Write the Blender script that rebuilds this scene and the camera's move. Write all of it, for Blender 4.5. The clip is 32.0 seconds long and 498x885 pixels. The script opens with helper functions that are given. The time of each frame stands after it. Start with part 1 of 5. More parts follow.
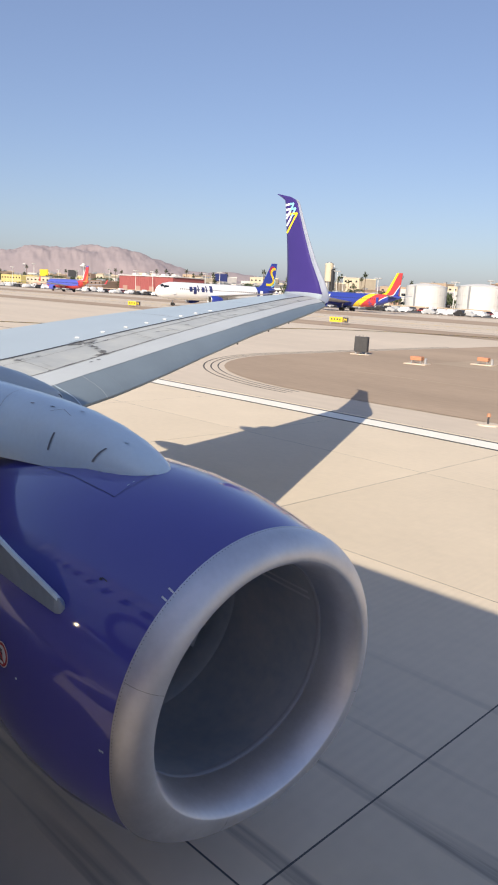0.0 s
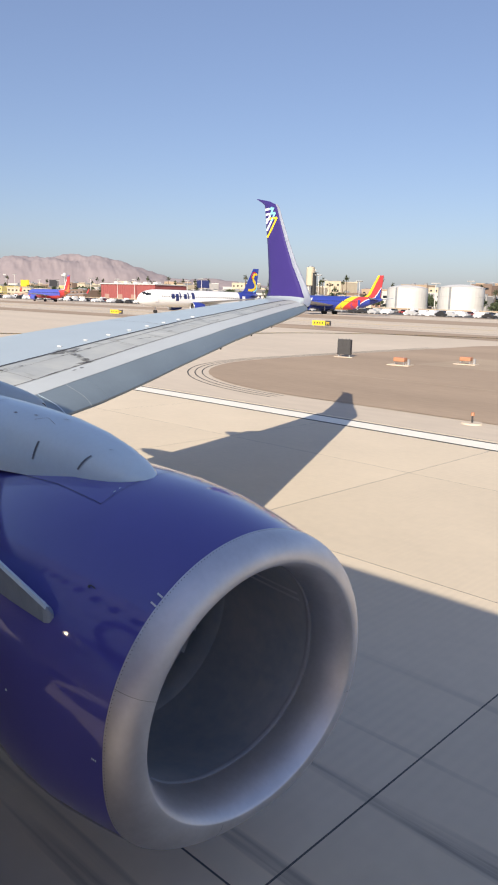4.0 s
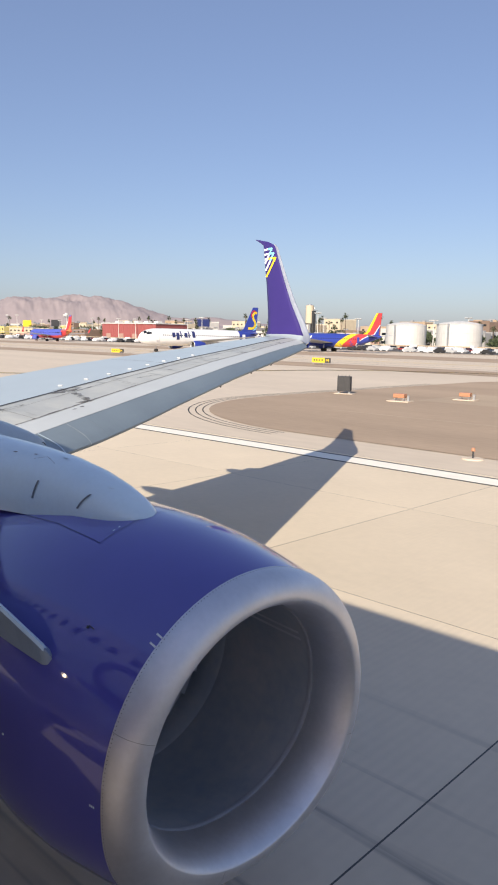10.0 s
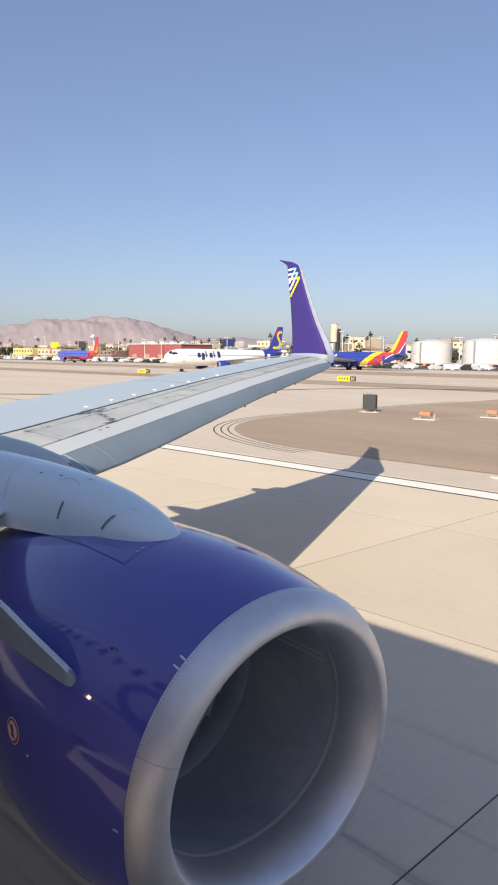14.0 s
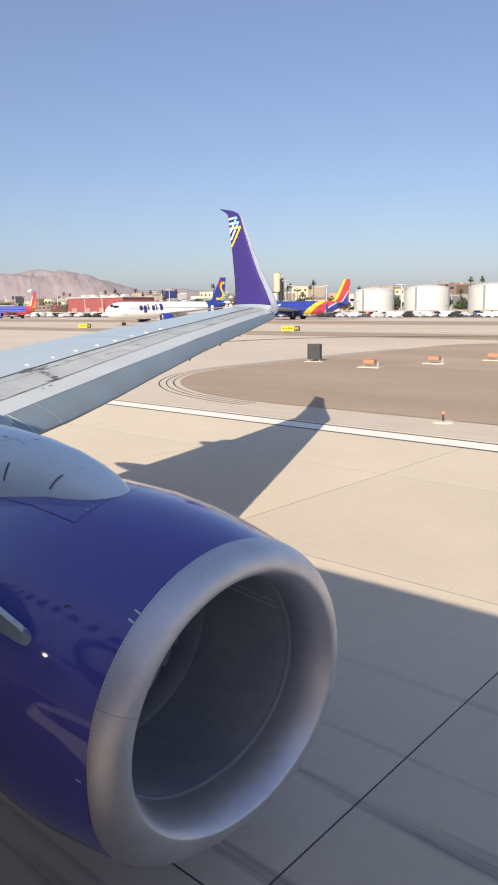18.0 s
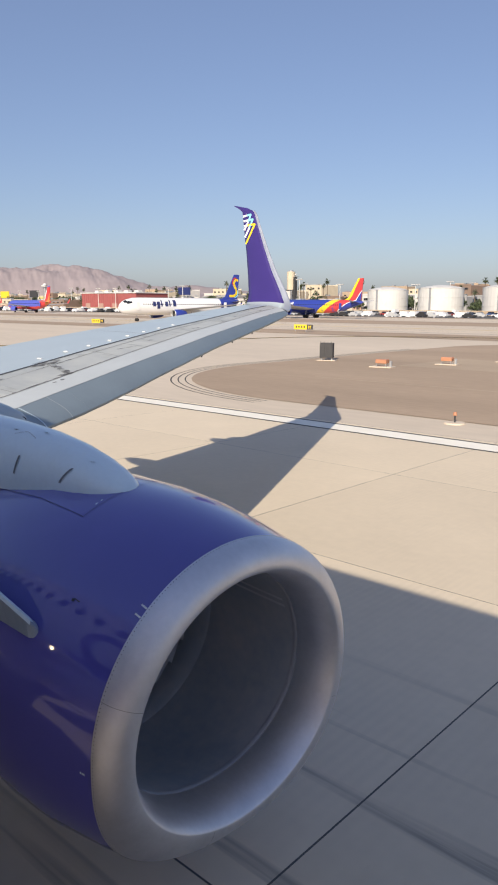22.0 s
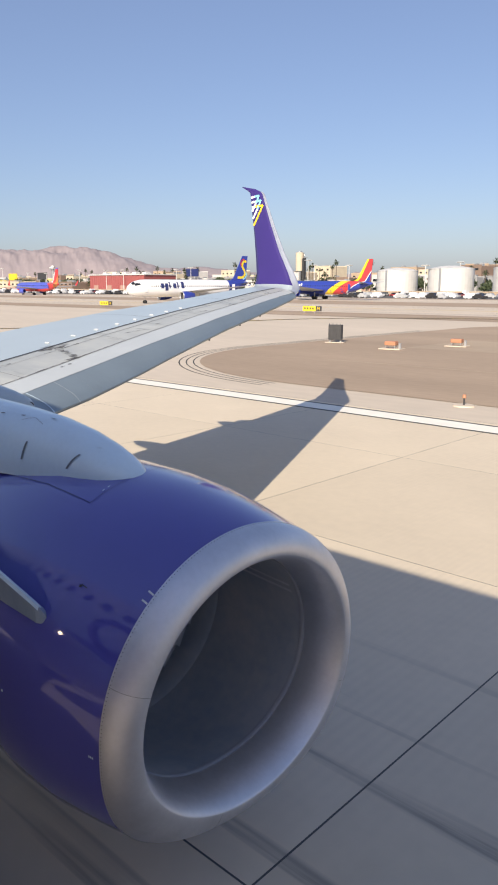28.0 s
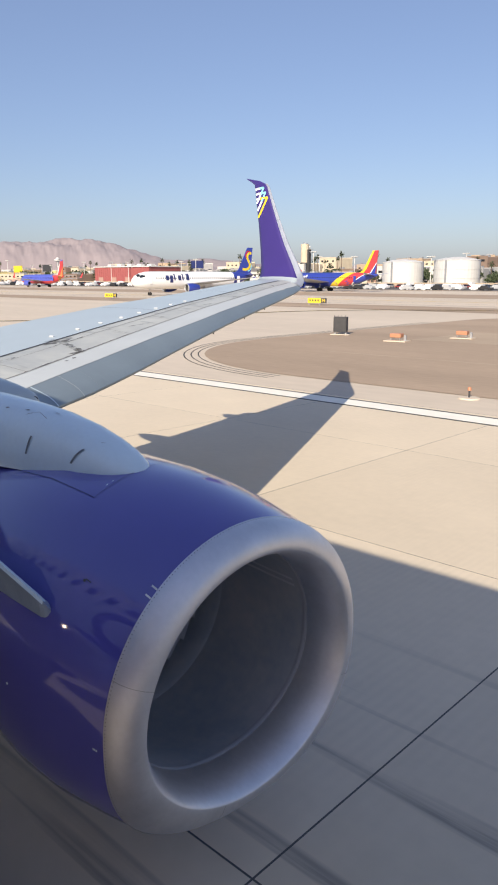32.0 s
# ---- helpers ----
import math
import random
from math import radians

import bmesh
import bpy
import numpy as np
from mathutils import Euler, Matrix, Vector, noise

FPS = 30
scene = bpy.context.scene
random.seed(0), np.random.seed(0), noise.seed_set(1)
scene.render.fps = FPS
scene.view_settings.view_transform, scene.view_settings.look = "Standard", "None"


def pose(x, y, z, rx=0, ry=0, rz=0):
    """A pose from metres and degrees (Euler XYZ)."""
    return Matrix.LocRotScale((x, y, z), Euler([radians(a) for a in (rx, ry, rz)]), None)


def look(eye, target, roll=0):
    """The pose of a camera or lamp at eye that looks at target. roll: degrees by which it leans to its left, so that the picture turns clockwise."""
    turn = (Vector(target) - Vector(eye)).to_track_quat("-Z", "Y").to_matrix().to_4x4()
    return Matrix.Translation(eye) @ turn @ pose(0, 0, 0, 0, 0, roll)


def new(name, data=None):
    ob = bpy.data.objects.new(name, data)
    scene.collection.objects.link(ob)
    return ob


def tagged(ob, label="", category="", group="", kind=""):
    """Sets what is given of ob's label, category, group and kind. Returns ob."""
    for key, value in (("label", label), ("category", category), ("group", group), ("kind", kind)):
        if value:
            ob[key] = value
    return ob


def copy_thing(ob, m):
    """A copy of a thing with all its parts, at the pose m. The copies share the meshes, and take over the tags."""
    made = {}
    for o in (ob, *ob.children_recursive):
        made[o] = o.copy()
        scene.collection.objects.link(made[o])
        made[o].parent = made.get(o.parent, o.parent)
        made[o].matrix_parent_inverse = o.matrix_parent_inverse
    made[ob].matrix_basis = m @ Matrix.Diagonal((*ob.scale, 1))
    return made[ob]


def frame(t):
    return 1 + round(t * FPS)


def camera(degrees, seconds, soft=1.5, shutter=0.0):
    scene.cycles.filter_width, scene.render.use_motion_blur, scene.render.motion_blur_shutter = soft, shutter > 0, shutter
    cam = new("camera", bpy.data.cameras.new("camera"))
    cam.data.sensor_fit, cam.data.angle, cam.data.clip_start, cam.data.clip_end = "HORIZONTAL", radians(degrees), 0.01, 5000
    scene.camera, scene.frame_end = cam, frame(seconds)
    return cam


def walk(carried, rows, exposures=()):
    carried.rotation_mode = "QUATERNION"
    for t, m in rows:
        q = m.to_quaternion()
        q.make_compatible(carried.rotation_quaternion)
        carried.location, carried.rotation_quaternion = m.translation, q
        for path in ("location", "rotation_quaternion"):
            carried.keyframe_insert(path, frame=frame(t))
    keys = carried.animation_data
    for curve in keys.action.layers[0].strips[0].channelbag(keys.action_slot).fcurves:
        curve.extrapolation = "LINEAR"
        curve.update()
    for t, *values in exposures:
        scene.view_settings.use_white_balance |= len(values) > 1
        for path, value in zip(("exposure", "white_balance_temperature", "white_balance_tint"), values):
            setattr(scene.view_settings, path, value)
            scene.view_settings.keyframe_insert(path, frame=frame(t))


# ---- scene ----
# The airliner that carries the camera stands still, nose slightly up; x runs forward along the runway, y out over the port wing.
STANCE = Matrix.Translation((-9, 0, 0)) @ pose(0, 0, 0, 0, -0.5, 0) @ Matrix.Translation((9, 0, 0))
cam = camera(37.75, 32.0, 2.0)
PATH = [
    (0, (-0.057, 1.751, 3.837), (-1.418, 3.16, 3.432), 3.0),
    (0.5, (-0.059, 1.746, 3.836), (-1.425, 3.155, 3.452), 2.8),
    (1, (-0.052, 1.756, 3.829), (-1.425, 3.164, 3.468), 2.2),
    (1.5, (-0.047, 1.75, 3.827), (-1.42, 3.163, 3.486), 2.1),
    (2, (-0.044, 1.744, 3.82), (-1.411, 3.166, 3.484), 1.9),
    (2.5, (-0.053, 1.753, 3.812), (-1.408, 3.182, 3.464), 1.8),
    (3, (-0.043, 1.767, 3.824), (-1.39, 3.197, 3.448), 1.4),
    (3.5, (-0.046, 1.751, 3.826), (-1.383, 3.186, 3.435), 1.6),
    (5.5, (-0.05, 1.751, 3.806), (-1.385, 3.192, 3.43), 1.8),
    (6, (-0.046, 1.756, 3.817), (-1.384, 3.193, 3.437), 1.6),
    (6.5, (-0.049, 1.761, 3.807), (-1.389, 3.198, 3.435), 1.7),
    (7, (-0.049, 1.759, 3.812), (-1.389, 3.198, 3.444), 1.7),
    (7.5, (-0.033, 1.765, 3.837), (-1.374, 3.201, 3.467), 1.4),
    (8, (-0.037, 1.761, 3.822), (-1.379, 3.202, 3.474), 1.3),
    (8.5, (-0.044, 1.763, 3.817), (-1.385, 3.211, 3.49), 1.2),
    (9, (-0.046, 1.759, 3.809), (-1.388, 3.209, 3.502), 1.2),
    (9.5, (-0.039, 1.759, 3.822), (-1.384, 3.209, 3.527), 1.0),
    (10, (-0.039, 1.757, 3.827), (-1.391, 3.203, 3.538), 1.2),
    (10.5, (-0.048, 1.757, 3.818), (-1.412, 3.193, 3.541), 1.4),
    (11, (-0.04, 1.758, 3.824), (-1.422, 3.177, 3.554), 1.1),
    (11.5, (-0.036, 1.762, 3.83), (-1.43, 3.171, 3.565), 1.0),
    (12, (-0.037, 1.754, 3.813), (-1.434, 3.164, 3.561), 1.4),
    (12.5, (-0.04, 1.749, 3.81), (-1.441, 3.156, 3.567), 1.3),
    (13, (-0.039, 1.756, 3.812), (-1.447, 3.157, 3.576), 1.0),
    (13.5, (-0.03, 1.769, 3.829), (-1.44, 3.168, 3.593), 0.7),
    (15.5, (-0.03, 1.773, 3.839), (-1.401, 3.203, 3.563), -0.6),
    (16, (-0.016, 1.769, 3.831), (-1.357, 3.217, 3.511), -1.5),
    (16.5, (-0.037, 1.762, 3.829), (-1.349, 3.231, 3.481), -1.3),
    (17, (-0.015, 1.744, 3.842), (-1.308, 3.225, 3.475), -1.2),
    (17.5, (-0.012, 1.743, 3.849), (-1.298, 3.229, 3.48), -1.0),
    (18, (-0.009, 1.752, 3.85), (-1.297, 3.237, 3.482), -0.7),
    (18.5, (-0.015, 1.75, 3.841), (-1.307, 3.234, 3.483), -0.3),
    (19, (-0.009, 1.759, 3.847), (-1.308, 3.238, 3.489), -0.5),
    (19.5, (-0.034, 1.764, 3.831), (-1.34, 3.238, 3.482), -0.1),
    (20, (-0.027, 1.761, 3.828), (-1.341, 3.227, 3.476), -0.0),
    (20.5, (-0.028, 1.759, 3.841), (-1.34, 3.225, 3.484), 0.2),
    (21, (-0.018, 1.769, 3.842), (-1.327, 3.237, 3.476), 0.2),
    (21.5, (-0.025, 1.764, 3.836), (-1.33, 3.233, 3.462), 0.3),
    (22, (-0.01, 1.76, 3.845), (-1.319, 3.225, 3.471), 0.2),
    (22.5, (-0.031, 1.764, 3.828), (-1.342, 3.231, 3.466), 0.5),
    (23, (-0.014, 1.762, 3.851), (-1.332, 3.22, 3.481), 0.2),
    (23.5, (-0.006, 1.758, 3.868), (-1.327, 3.211, 3.492), 0.2),
    (24, (-0.002, 1.763, 3.877), (-1.325, 3.215, 3.5), 0.0),
    (24.5, (-0.015, 1.77, 3.852), (-1.338, 3.222, 3.477), 0.0),
    (25, (-0.026, 1.774, 3.846), (-1.344, 3.231, 3.472), 0.3),
    (25.5, (0.0, 1.761, 3.872), (-1.32, 3.216, 3.495), 0.2),
    (27.5, (-0.007, 1.77, 3.878), (-1.327, 3.216, 3.467), -0.0),
    (28, (-0.01, 1.779, 3.869), (-1.33, 3.221, 3.447), -0.0),
    (28.5, (-0.003, 1.763, 3.869), (-1.322, 3.204, 3.442), 0.3),
    (29, (-0.003, 1.782, 3.872), (-1.322, 3.22, 3.431), -0.1),
    (29.5, (-0.004, 1.774, 3.869), (-1.321, 3.216, 3.435), 0.3),
    (30, (-0.005, 1.777, 3.871), (-1.325, 3.214, 3.434), 0.2),
    (30.5, (-0.007, 1.78, 3.871), (-1.328, 3.217, 3.434), 0.2),
    (31, (-0.002, 1.777, 3.883), (-1.324, 3.212, 3.443), 0.2),
    (31.5, (-0.006, 1.788, 3.887), (-1.332, 3.217, 3.441), -0.1),
    (32, (0.005, 1.782, 3.889), (-1.322, 3.211, 3.446), -0.1),
]
walk(cam, [(t, look(eye, target, roll)) for t, eye, target, roll in PATH],
     exposures=((0.0, 0.42, 6540, 17.4), (21.2, 0.42, 6540, 17.4), (21.8, 0.27, 6540, 17.4), (22.2, 0.27, 6540, 17.4), (22.8, 0.42, 6540, 17.4), (32.0, 0.42, 6540, 17.4)))

# ---- sky, sun, exposure ----
SUN_WAY = Vector((0.735, -1.66, 1.0)).normalized()      # towards the sun
SUN_UP = math.asin(SUN_WAY.z)
world = bpy.data.worlds.new("sky")
scene.world = world
world.use_nodes = True
wn = world.node_tree
sky = wn.nodes.new("ShaderNodeTexSky")
sky.sky_type, sky.sun_disc = "NISHITA", False
sky.sun_elevation = SUN_UP
sky.sun_rotation = math.atan2(SUN_WAY.x, SUN_WAY.y)
sky.air_density, sky.dust_density, sky.ozone_density = 1.0, 1.2, 2.8
haze = wn.nodes.new("ShaderNodeMix")                    # an even desert haze over the clear sky
haze.data_type = "RGBA"
haze.inputs[0].default_value, haze.inputs[7].default_value = 0.32, (2.1, 2.75, 4.5, 1)
wn.links.new(sky.outputs[0], haze.inputs[6])
wn.links.new(haze.outputs[2], wn.nodes["Background"].inputs[0])
wn.nodes["Background"].inputs[1].default_value = 0.0985
sun = new("sun", bpy.data.lights.new("sun", "SUN"))
sun.data.energy, sun.data.angle, sun.data.color = 4.65, radians(0.53), (1.0, 0.925, 0.735)
sun.matrix_world = look(SUN_WAY * 60, (0, 0, 0))


# ---- materials ----
def mat(name, color, rough=0.6, metal=0.0, vary=0.12, scale=3.0, fine=40.0, bump=0.0, coat=0.0, stretch=(1, 1, 1), piece=0.0, tint=None, glow=0.0):
    """A surface with variation at two scales, optional relief, coat and change from piece to piece."""
    m = bpy.data.materials.new(name)
    m.use_nodes = True
    n, ln = m.node_tree.nodes, m.node_tree.links
    b = n["Principled BSDF"]
    b.inputs["Roughness"].default_value, b.inputs["Metallic"].default_value = rough, metal
    b.inputs["Coat Weight"].default_value, b.inputs["Coat Roughness"].default_value = coat, 0.05
    co, mp = n.new("ShaderNodeTexCoord"), n.new("ShaderNodeMapping")
    mp.inputs["Scale"].default_value = stretch
    ln.new(co.outputs["Object"], mp.inputs["Vector"])
    big, small = n.new("ShaderNodeTexNoise"), n.new("ShaderNodeTexNoise")
    big.inputs["Scale"].default_value, small.inputs["Scale"].default_value = scale, fine
    big.inputs["Detail"].default_value, small.inputs["Detail"].default_value = 5, 3
    ln.new(mp.outputs[0], big.inputs["Vector"]), ln.new(mp.outputs[0], small.inputs["Vector"])
    mix = n.new("ShaderNodeMix")
    mix.data_type = "FLOAT"
    mix.inputs[0].default_value = 0.35
    ln.new(big.outputs[0], mix.inputs[2]), ln.new(small.outputs[0], mix.inputs[3])
    value = mix.outputs[0]
    if piece:
        info, add = n.new("ShaderNodeObjectInfo"), n.new("ShaderNodeMath")
        add.operation = "MULTIPLY_ADD"
        add.inputs[1].default_value = piece
        ln.new(info.outputs["Random"], add.inputs[0]), ln.new(value, add.inputs[2])
        value = add.outputs[0]
    ramp = n.new("ShaderNodeValToRGB")
    lo = [c * (1 - vary) for c in color]
    hi = [min(1, c * (1 + vary)) for c in (tint or color)]
    ramp.color_ramp.elements[0].color, ramp.color_ramp.elements[1].color = (*lo, 1), (*hi, 1)
    ramp.color_ramp.elements[0].position, ramp.color_ramp.elements[1].position = 0.3, 0.7 + piece
    ln.new(value, ramp.inputs[0]), ln.new(ramp.outputs[0], b.inputs["Base Color"])
    rr = n.new("ShaderNodeMapRange")
    rr.inputs[3].default_value, rr.inputs[4].default_value = max(0.02, rough - 0.06), min(1, rough + 0.06)
    ln.new(small.outputs[0], rr.inputs[0]), ln.new(rr.outputs[0], b.inputs["Roughness"])
    if bump:
        bp = n.new("ShaderNodeBump")
        bp.inputs["Strength"].default_value, bp.inputs["Distance"].default_value = bump, 0.01
        ln.new(value, bp.inputs["Height"]), ln.new(bp.outputs[0], b.inputs["Normal"])
    if glow:
        b.inputs["Emission Color"].default_value, b.inputs["Emission Strength"].default_value = (*color, 1), glow
    return m


CONCRETE = mat("runway_concrete", (0.69, 0.588, 0.44), 0.9, vary=0.11, scale=0.3, fine=5, bump=0.15, piece=0.25)
TAXI = mat("taxiway_concrete", (0.61, 0.52, 0.41), 0.9, vary=0.12, scale=0.03, fine=0.6, stretch=(1, 3, 1))
JOINT = mat("joint_sealant", (0.10, 0.097, 0.092), 0.8)
DIRT = mat("infield_dirt", (0.385, 0.288, 0.202), 0.95, vary=0.16, scale=0.05, fine=1.2, bump=0.3, stretch=(1, 3, 1))
SAND = mat("desert_sand", (0.42, 0.325, 0.23), 0.95, vary=0.16, scale=0.05, fine=1.0, bump=0.3, stretch=(1, 3, 1))
ASPHALT = mat("asphalt", (0.09, 0.088, 0.085), 0.9, vary=0.2, scale=0.05, fine=1.5)
WHITE_LINE = mat("white_marking_paint", (0.90, 0.86, 0.75), 0.7, vary=0.06, scale=1.5, fine=25, bump=0.1)
YELLOW_LINE = mat("yellow_marking_paint", (0.62, 0.42, 0.03), 0.7, vary=0.12, scale=1.5, fine=25)
BLACK_LINE = mat("black_marking_paint", (0.035, 0.034, 0.033), 0.8, vary=0.25, scale=1.5, fine=20)
PURPLE = mat("purple_gloss_paint", (0.092, 0.088, 0.385), 0.32, vary=0.05, scale=1.2, fine=3, coat=1.0)
PURPLE.node_tree.nodes["Principled BSDF"].inputs["Coat IOR"].default_value = 1.78      # deep lacquer
PURPLE.node_tree.nodes["Principled BSDF"].inputs["Specular IOR Level"].default_value = 0.1      # the lacquer shines, not the pigment
PURPLE_TAIL = mat("winglet_purple_paint", (0.043, 0.025, 0.165), 0.4, vary=0.05, scale=2, fine=50, coat=0.3)
LIP = mat("bare_aluminium", (0.75, 0.745, 0.765), 0.5, 1.0, vary=0.08, scale=5.0, fine=30, stretch=(1, 1, 1))
DUCT = mat("inlet_acoustic_lining", (0.28, 0.335, 0.40), 0.6, vary=0.14, scale=2.2, fine=14, tint=(0.36, 0.35, 0.355))
FANM = mat("fan_titanium", (0.50, 0.51, 0.54), 0.6, 0.2, vary=0.15)
FAIRING = mat("grey_fairing_paint", (0.69, 0.82, 0.865), 0.38, vary=0.05, scale=1.5, fine=25, coat=0.6)
WING_TOP = mat("wing_grey_paint", (0.46, 0.53, 0.545), 0.36, vary=0.05, scale=0.8, fine=20, coat=0.15)
WING_EDGE = mat("wing_pale_edge_panel", (0.53, 0.56, 0.55), 0.42, vary=0.06, scale=0.9, fine=9)
WING_FWD = mat("wing_pale_panel", (0.43, 0.455, 0.445), 0.45, vary=0.16, scale=1.4, fine=7, stretch=(0.8, 1.3, 1), tint=(0.46, 0.47, 0.43))
SLAT = mat("slat_aluminium", (0.26, 0.315, 0.335), 0.42, 0.35, vary=0.1, scale=1.0, fine=15)
WING_LOW = mat("wing_underside_grey", (0.42, 0.43, 0.45), 0.5, vary=0.08)
SEAM = mat("panel_seam_sealant", (0.045, 0.05, 0.06), 0.7)
GRIME = mat("hydraulic_grime", (0.185, 0.18, 0.18), 0.7, vary=0.4, scale=9, fine=40)
SMUDGE = mat("oily_smudge", (0.10, 0.095, 0.09), 0.6, vary=0.3, scale=9, fine=40)
n, ln = SMUDGE.node_tree.nodes, SMUDGE.node_tree.links          # patchy, so that the paint shows through
co, nz, rg = n.new("ShaderNodeTexCoord"), n.new("ShaderNodeTexNoise"), n.new("ShaderNodeMapRange")
nz.inputs["Scale"].default_value, nz.inputs["Detail"].default_value = 7.0, 6
rg.inputs[1].default_value, rg.inputs[2].default_value, rg.inputs[4].default_value = 0.36, 0.68, 0.8
ln.new(co.outputs["Object"], nz.inputs["Vector"]), ln.new(nz.outputs[0], rg.inputs[0]), ln.new(rg.outputs[0], n["Principled BSDF"].inputs["Alpha"])
VENT = mat("vent_louvre_grey", (0.16, 0.18, 0.20), 0.6, vary=0.35, scale=14, fine=60)
PURPLE_DEEP = mat("purple_seam_shadow_gap", (0.022, 0.020, 0.075), 0.6)
FAINT = mat("faint_wing_streak", (0.385, 0.405, 0.395), 0.5, vary=0.12, scale=9, fine=40)
STRAKE = mat("strake_grey_metal", (0.30, 0.37, 0.45), 0.35, 0.0, vary=0.1)
WHITE = mat("white_gloss_paint", (0.78, 0.78, 0.78), 0.35, vary=0.04, coat=0.3)
YELLOW = mat("yellow_gloss_paint", (0.80, 0.56, 0.03), 0.4, vary=0.05)
CYAN = mat("cyan_paint", (0.25, 0.62, 0.72), 0.4, vary=0.05)
RED = mat("red_gloss_paint", (0.46, 0.022, 0.035), 0.4, vary=0.06)
ORANGE = mat("orange_paint", (0.48, 0.22, 0.12), 0.5, vary=0.1)
BLUE = mat("royal_blue_paint", (0.028, 0.05, 0.30), 0.35, vary=0.06, coat=0.3)
CANYON = mat("violet_blue_paint", (0.085, 0.11, 0.48), 0.35, vary=0.06, coat=0.3)
SCARLET = mat("scarlet_paint", (0.55, 0.05, 0.055), 0.4, vary=0.06)
TANGERINE = mat("tangerine_paint", (0.62, 0.22, 0.07), 0.4, vary=0.06)
NAVY = mat("navy_paint", (0.025, 0.035, 0.13), 0.4, vary=0.06)
DARK = mat("dark_grey_metal", (0.045, 0.045, 0.048), 0.6, vary=0.2)
GLASS = mat("dark_window_glass", (0.02, 0.024, 0.03), 0.08, vary=0.1)
TYRE = mat("black_tyre_rubber", (0.025, 0.025, 0.025), 0.85)
STEEL = mat("galvanised_steel", (0.42, 0.43, 0.44), 0.45, 0.6, vary=0.1)
TANKW = mat("white_tank_paint", (0.62, 0.61, 0.585), 0.6, vary=0.08, scale=0.3, fine=3)
BRICKRED = mat("red_metal_cladding", (0.35, 0.10, 0.095), 0.6, vary=0.12, scale=0.3, fine=4, stretch=(4, 4, 0.5))
STUCCO = [mat("stucco_" + w, c, 0.85, vary=0.1, scale=0.25, fine=3) for w, c in (
    ("white", (0.60, 0.58, 0.55)), ("cream", (0.58, 0.50, 0.37)), ("tan", (0.42, 0.32, 0.23)), ("grey", (0.33, 0.33, 0.33)),
    ("yellow", (0.60, 0.50, 0.20)), ("brown", (0.24, 0.17, 0.13)), ("rose", (0.42, 0.27, 0.22)))]
ROOFING = mat("flat_roof_gravel", (0.45, 0.43, 0.40), 0.9, vary=0.15)
LEAF = mat("tree_leaves", (0.055, 0.075, 0.035), 0.75, vary=0.4, scale=0.8, fine=6)
PALM = mat("palm_fronds", (0.065, 0.08, 0.04), 0.7, vary=0.3)
BARK = mat("tree_bark", (0.15, 0.11, 0.08), 0.9, vary=0.25)
# distance haze is put into the rock colour: paler, pinker, with little contrast
ROCK = mat("hazed_mountain_rock", (0.30, 0.255, 0.262), 0.95, vary=0.10, scale=0.004, fine=0.03, bump=0.25)
CARS = [mat("car_paint_" + w, c, 0.3, vary=0.04, coat=0.5) for w, c in (
    ("white", (0.75, 0.75, 0.75)), ("silver", (0.45, 0.46, 0.47)), ("black", (0.03, 0.03, 0.032)), ("blue", (0.06, 0.12, 0.3)), ("red", (0.35, 0.04, 0.04)))]


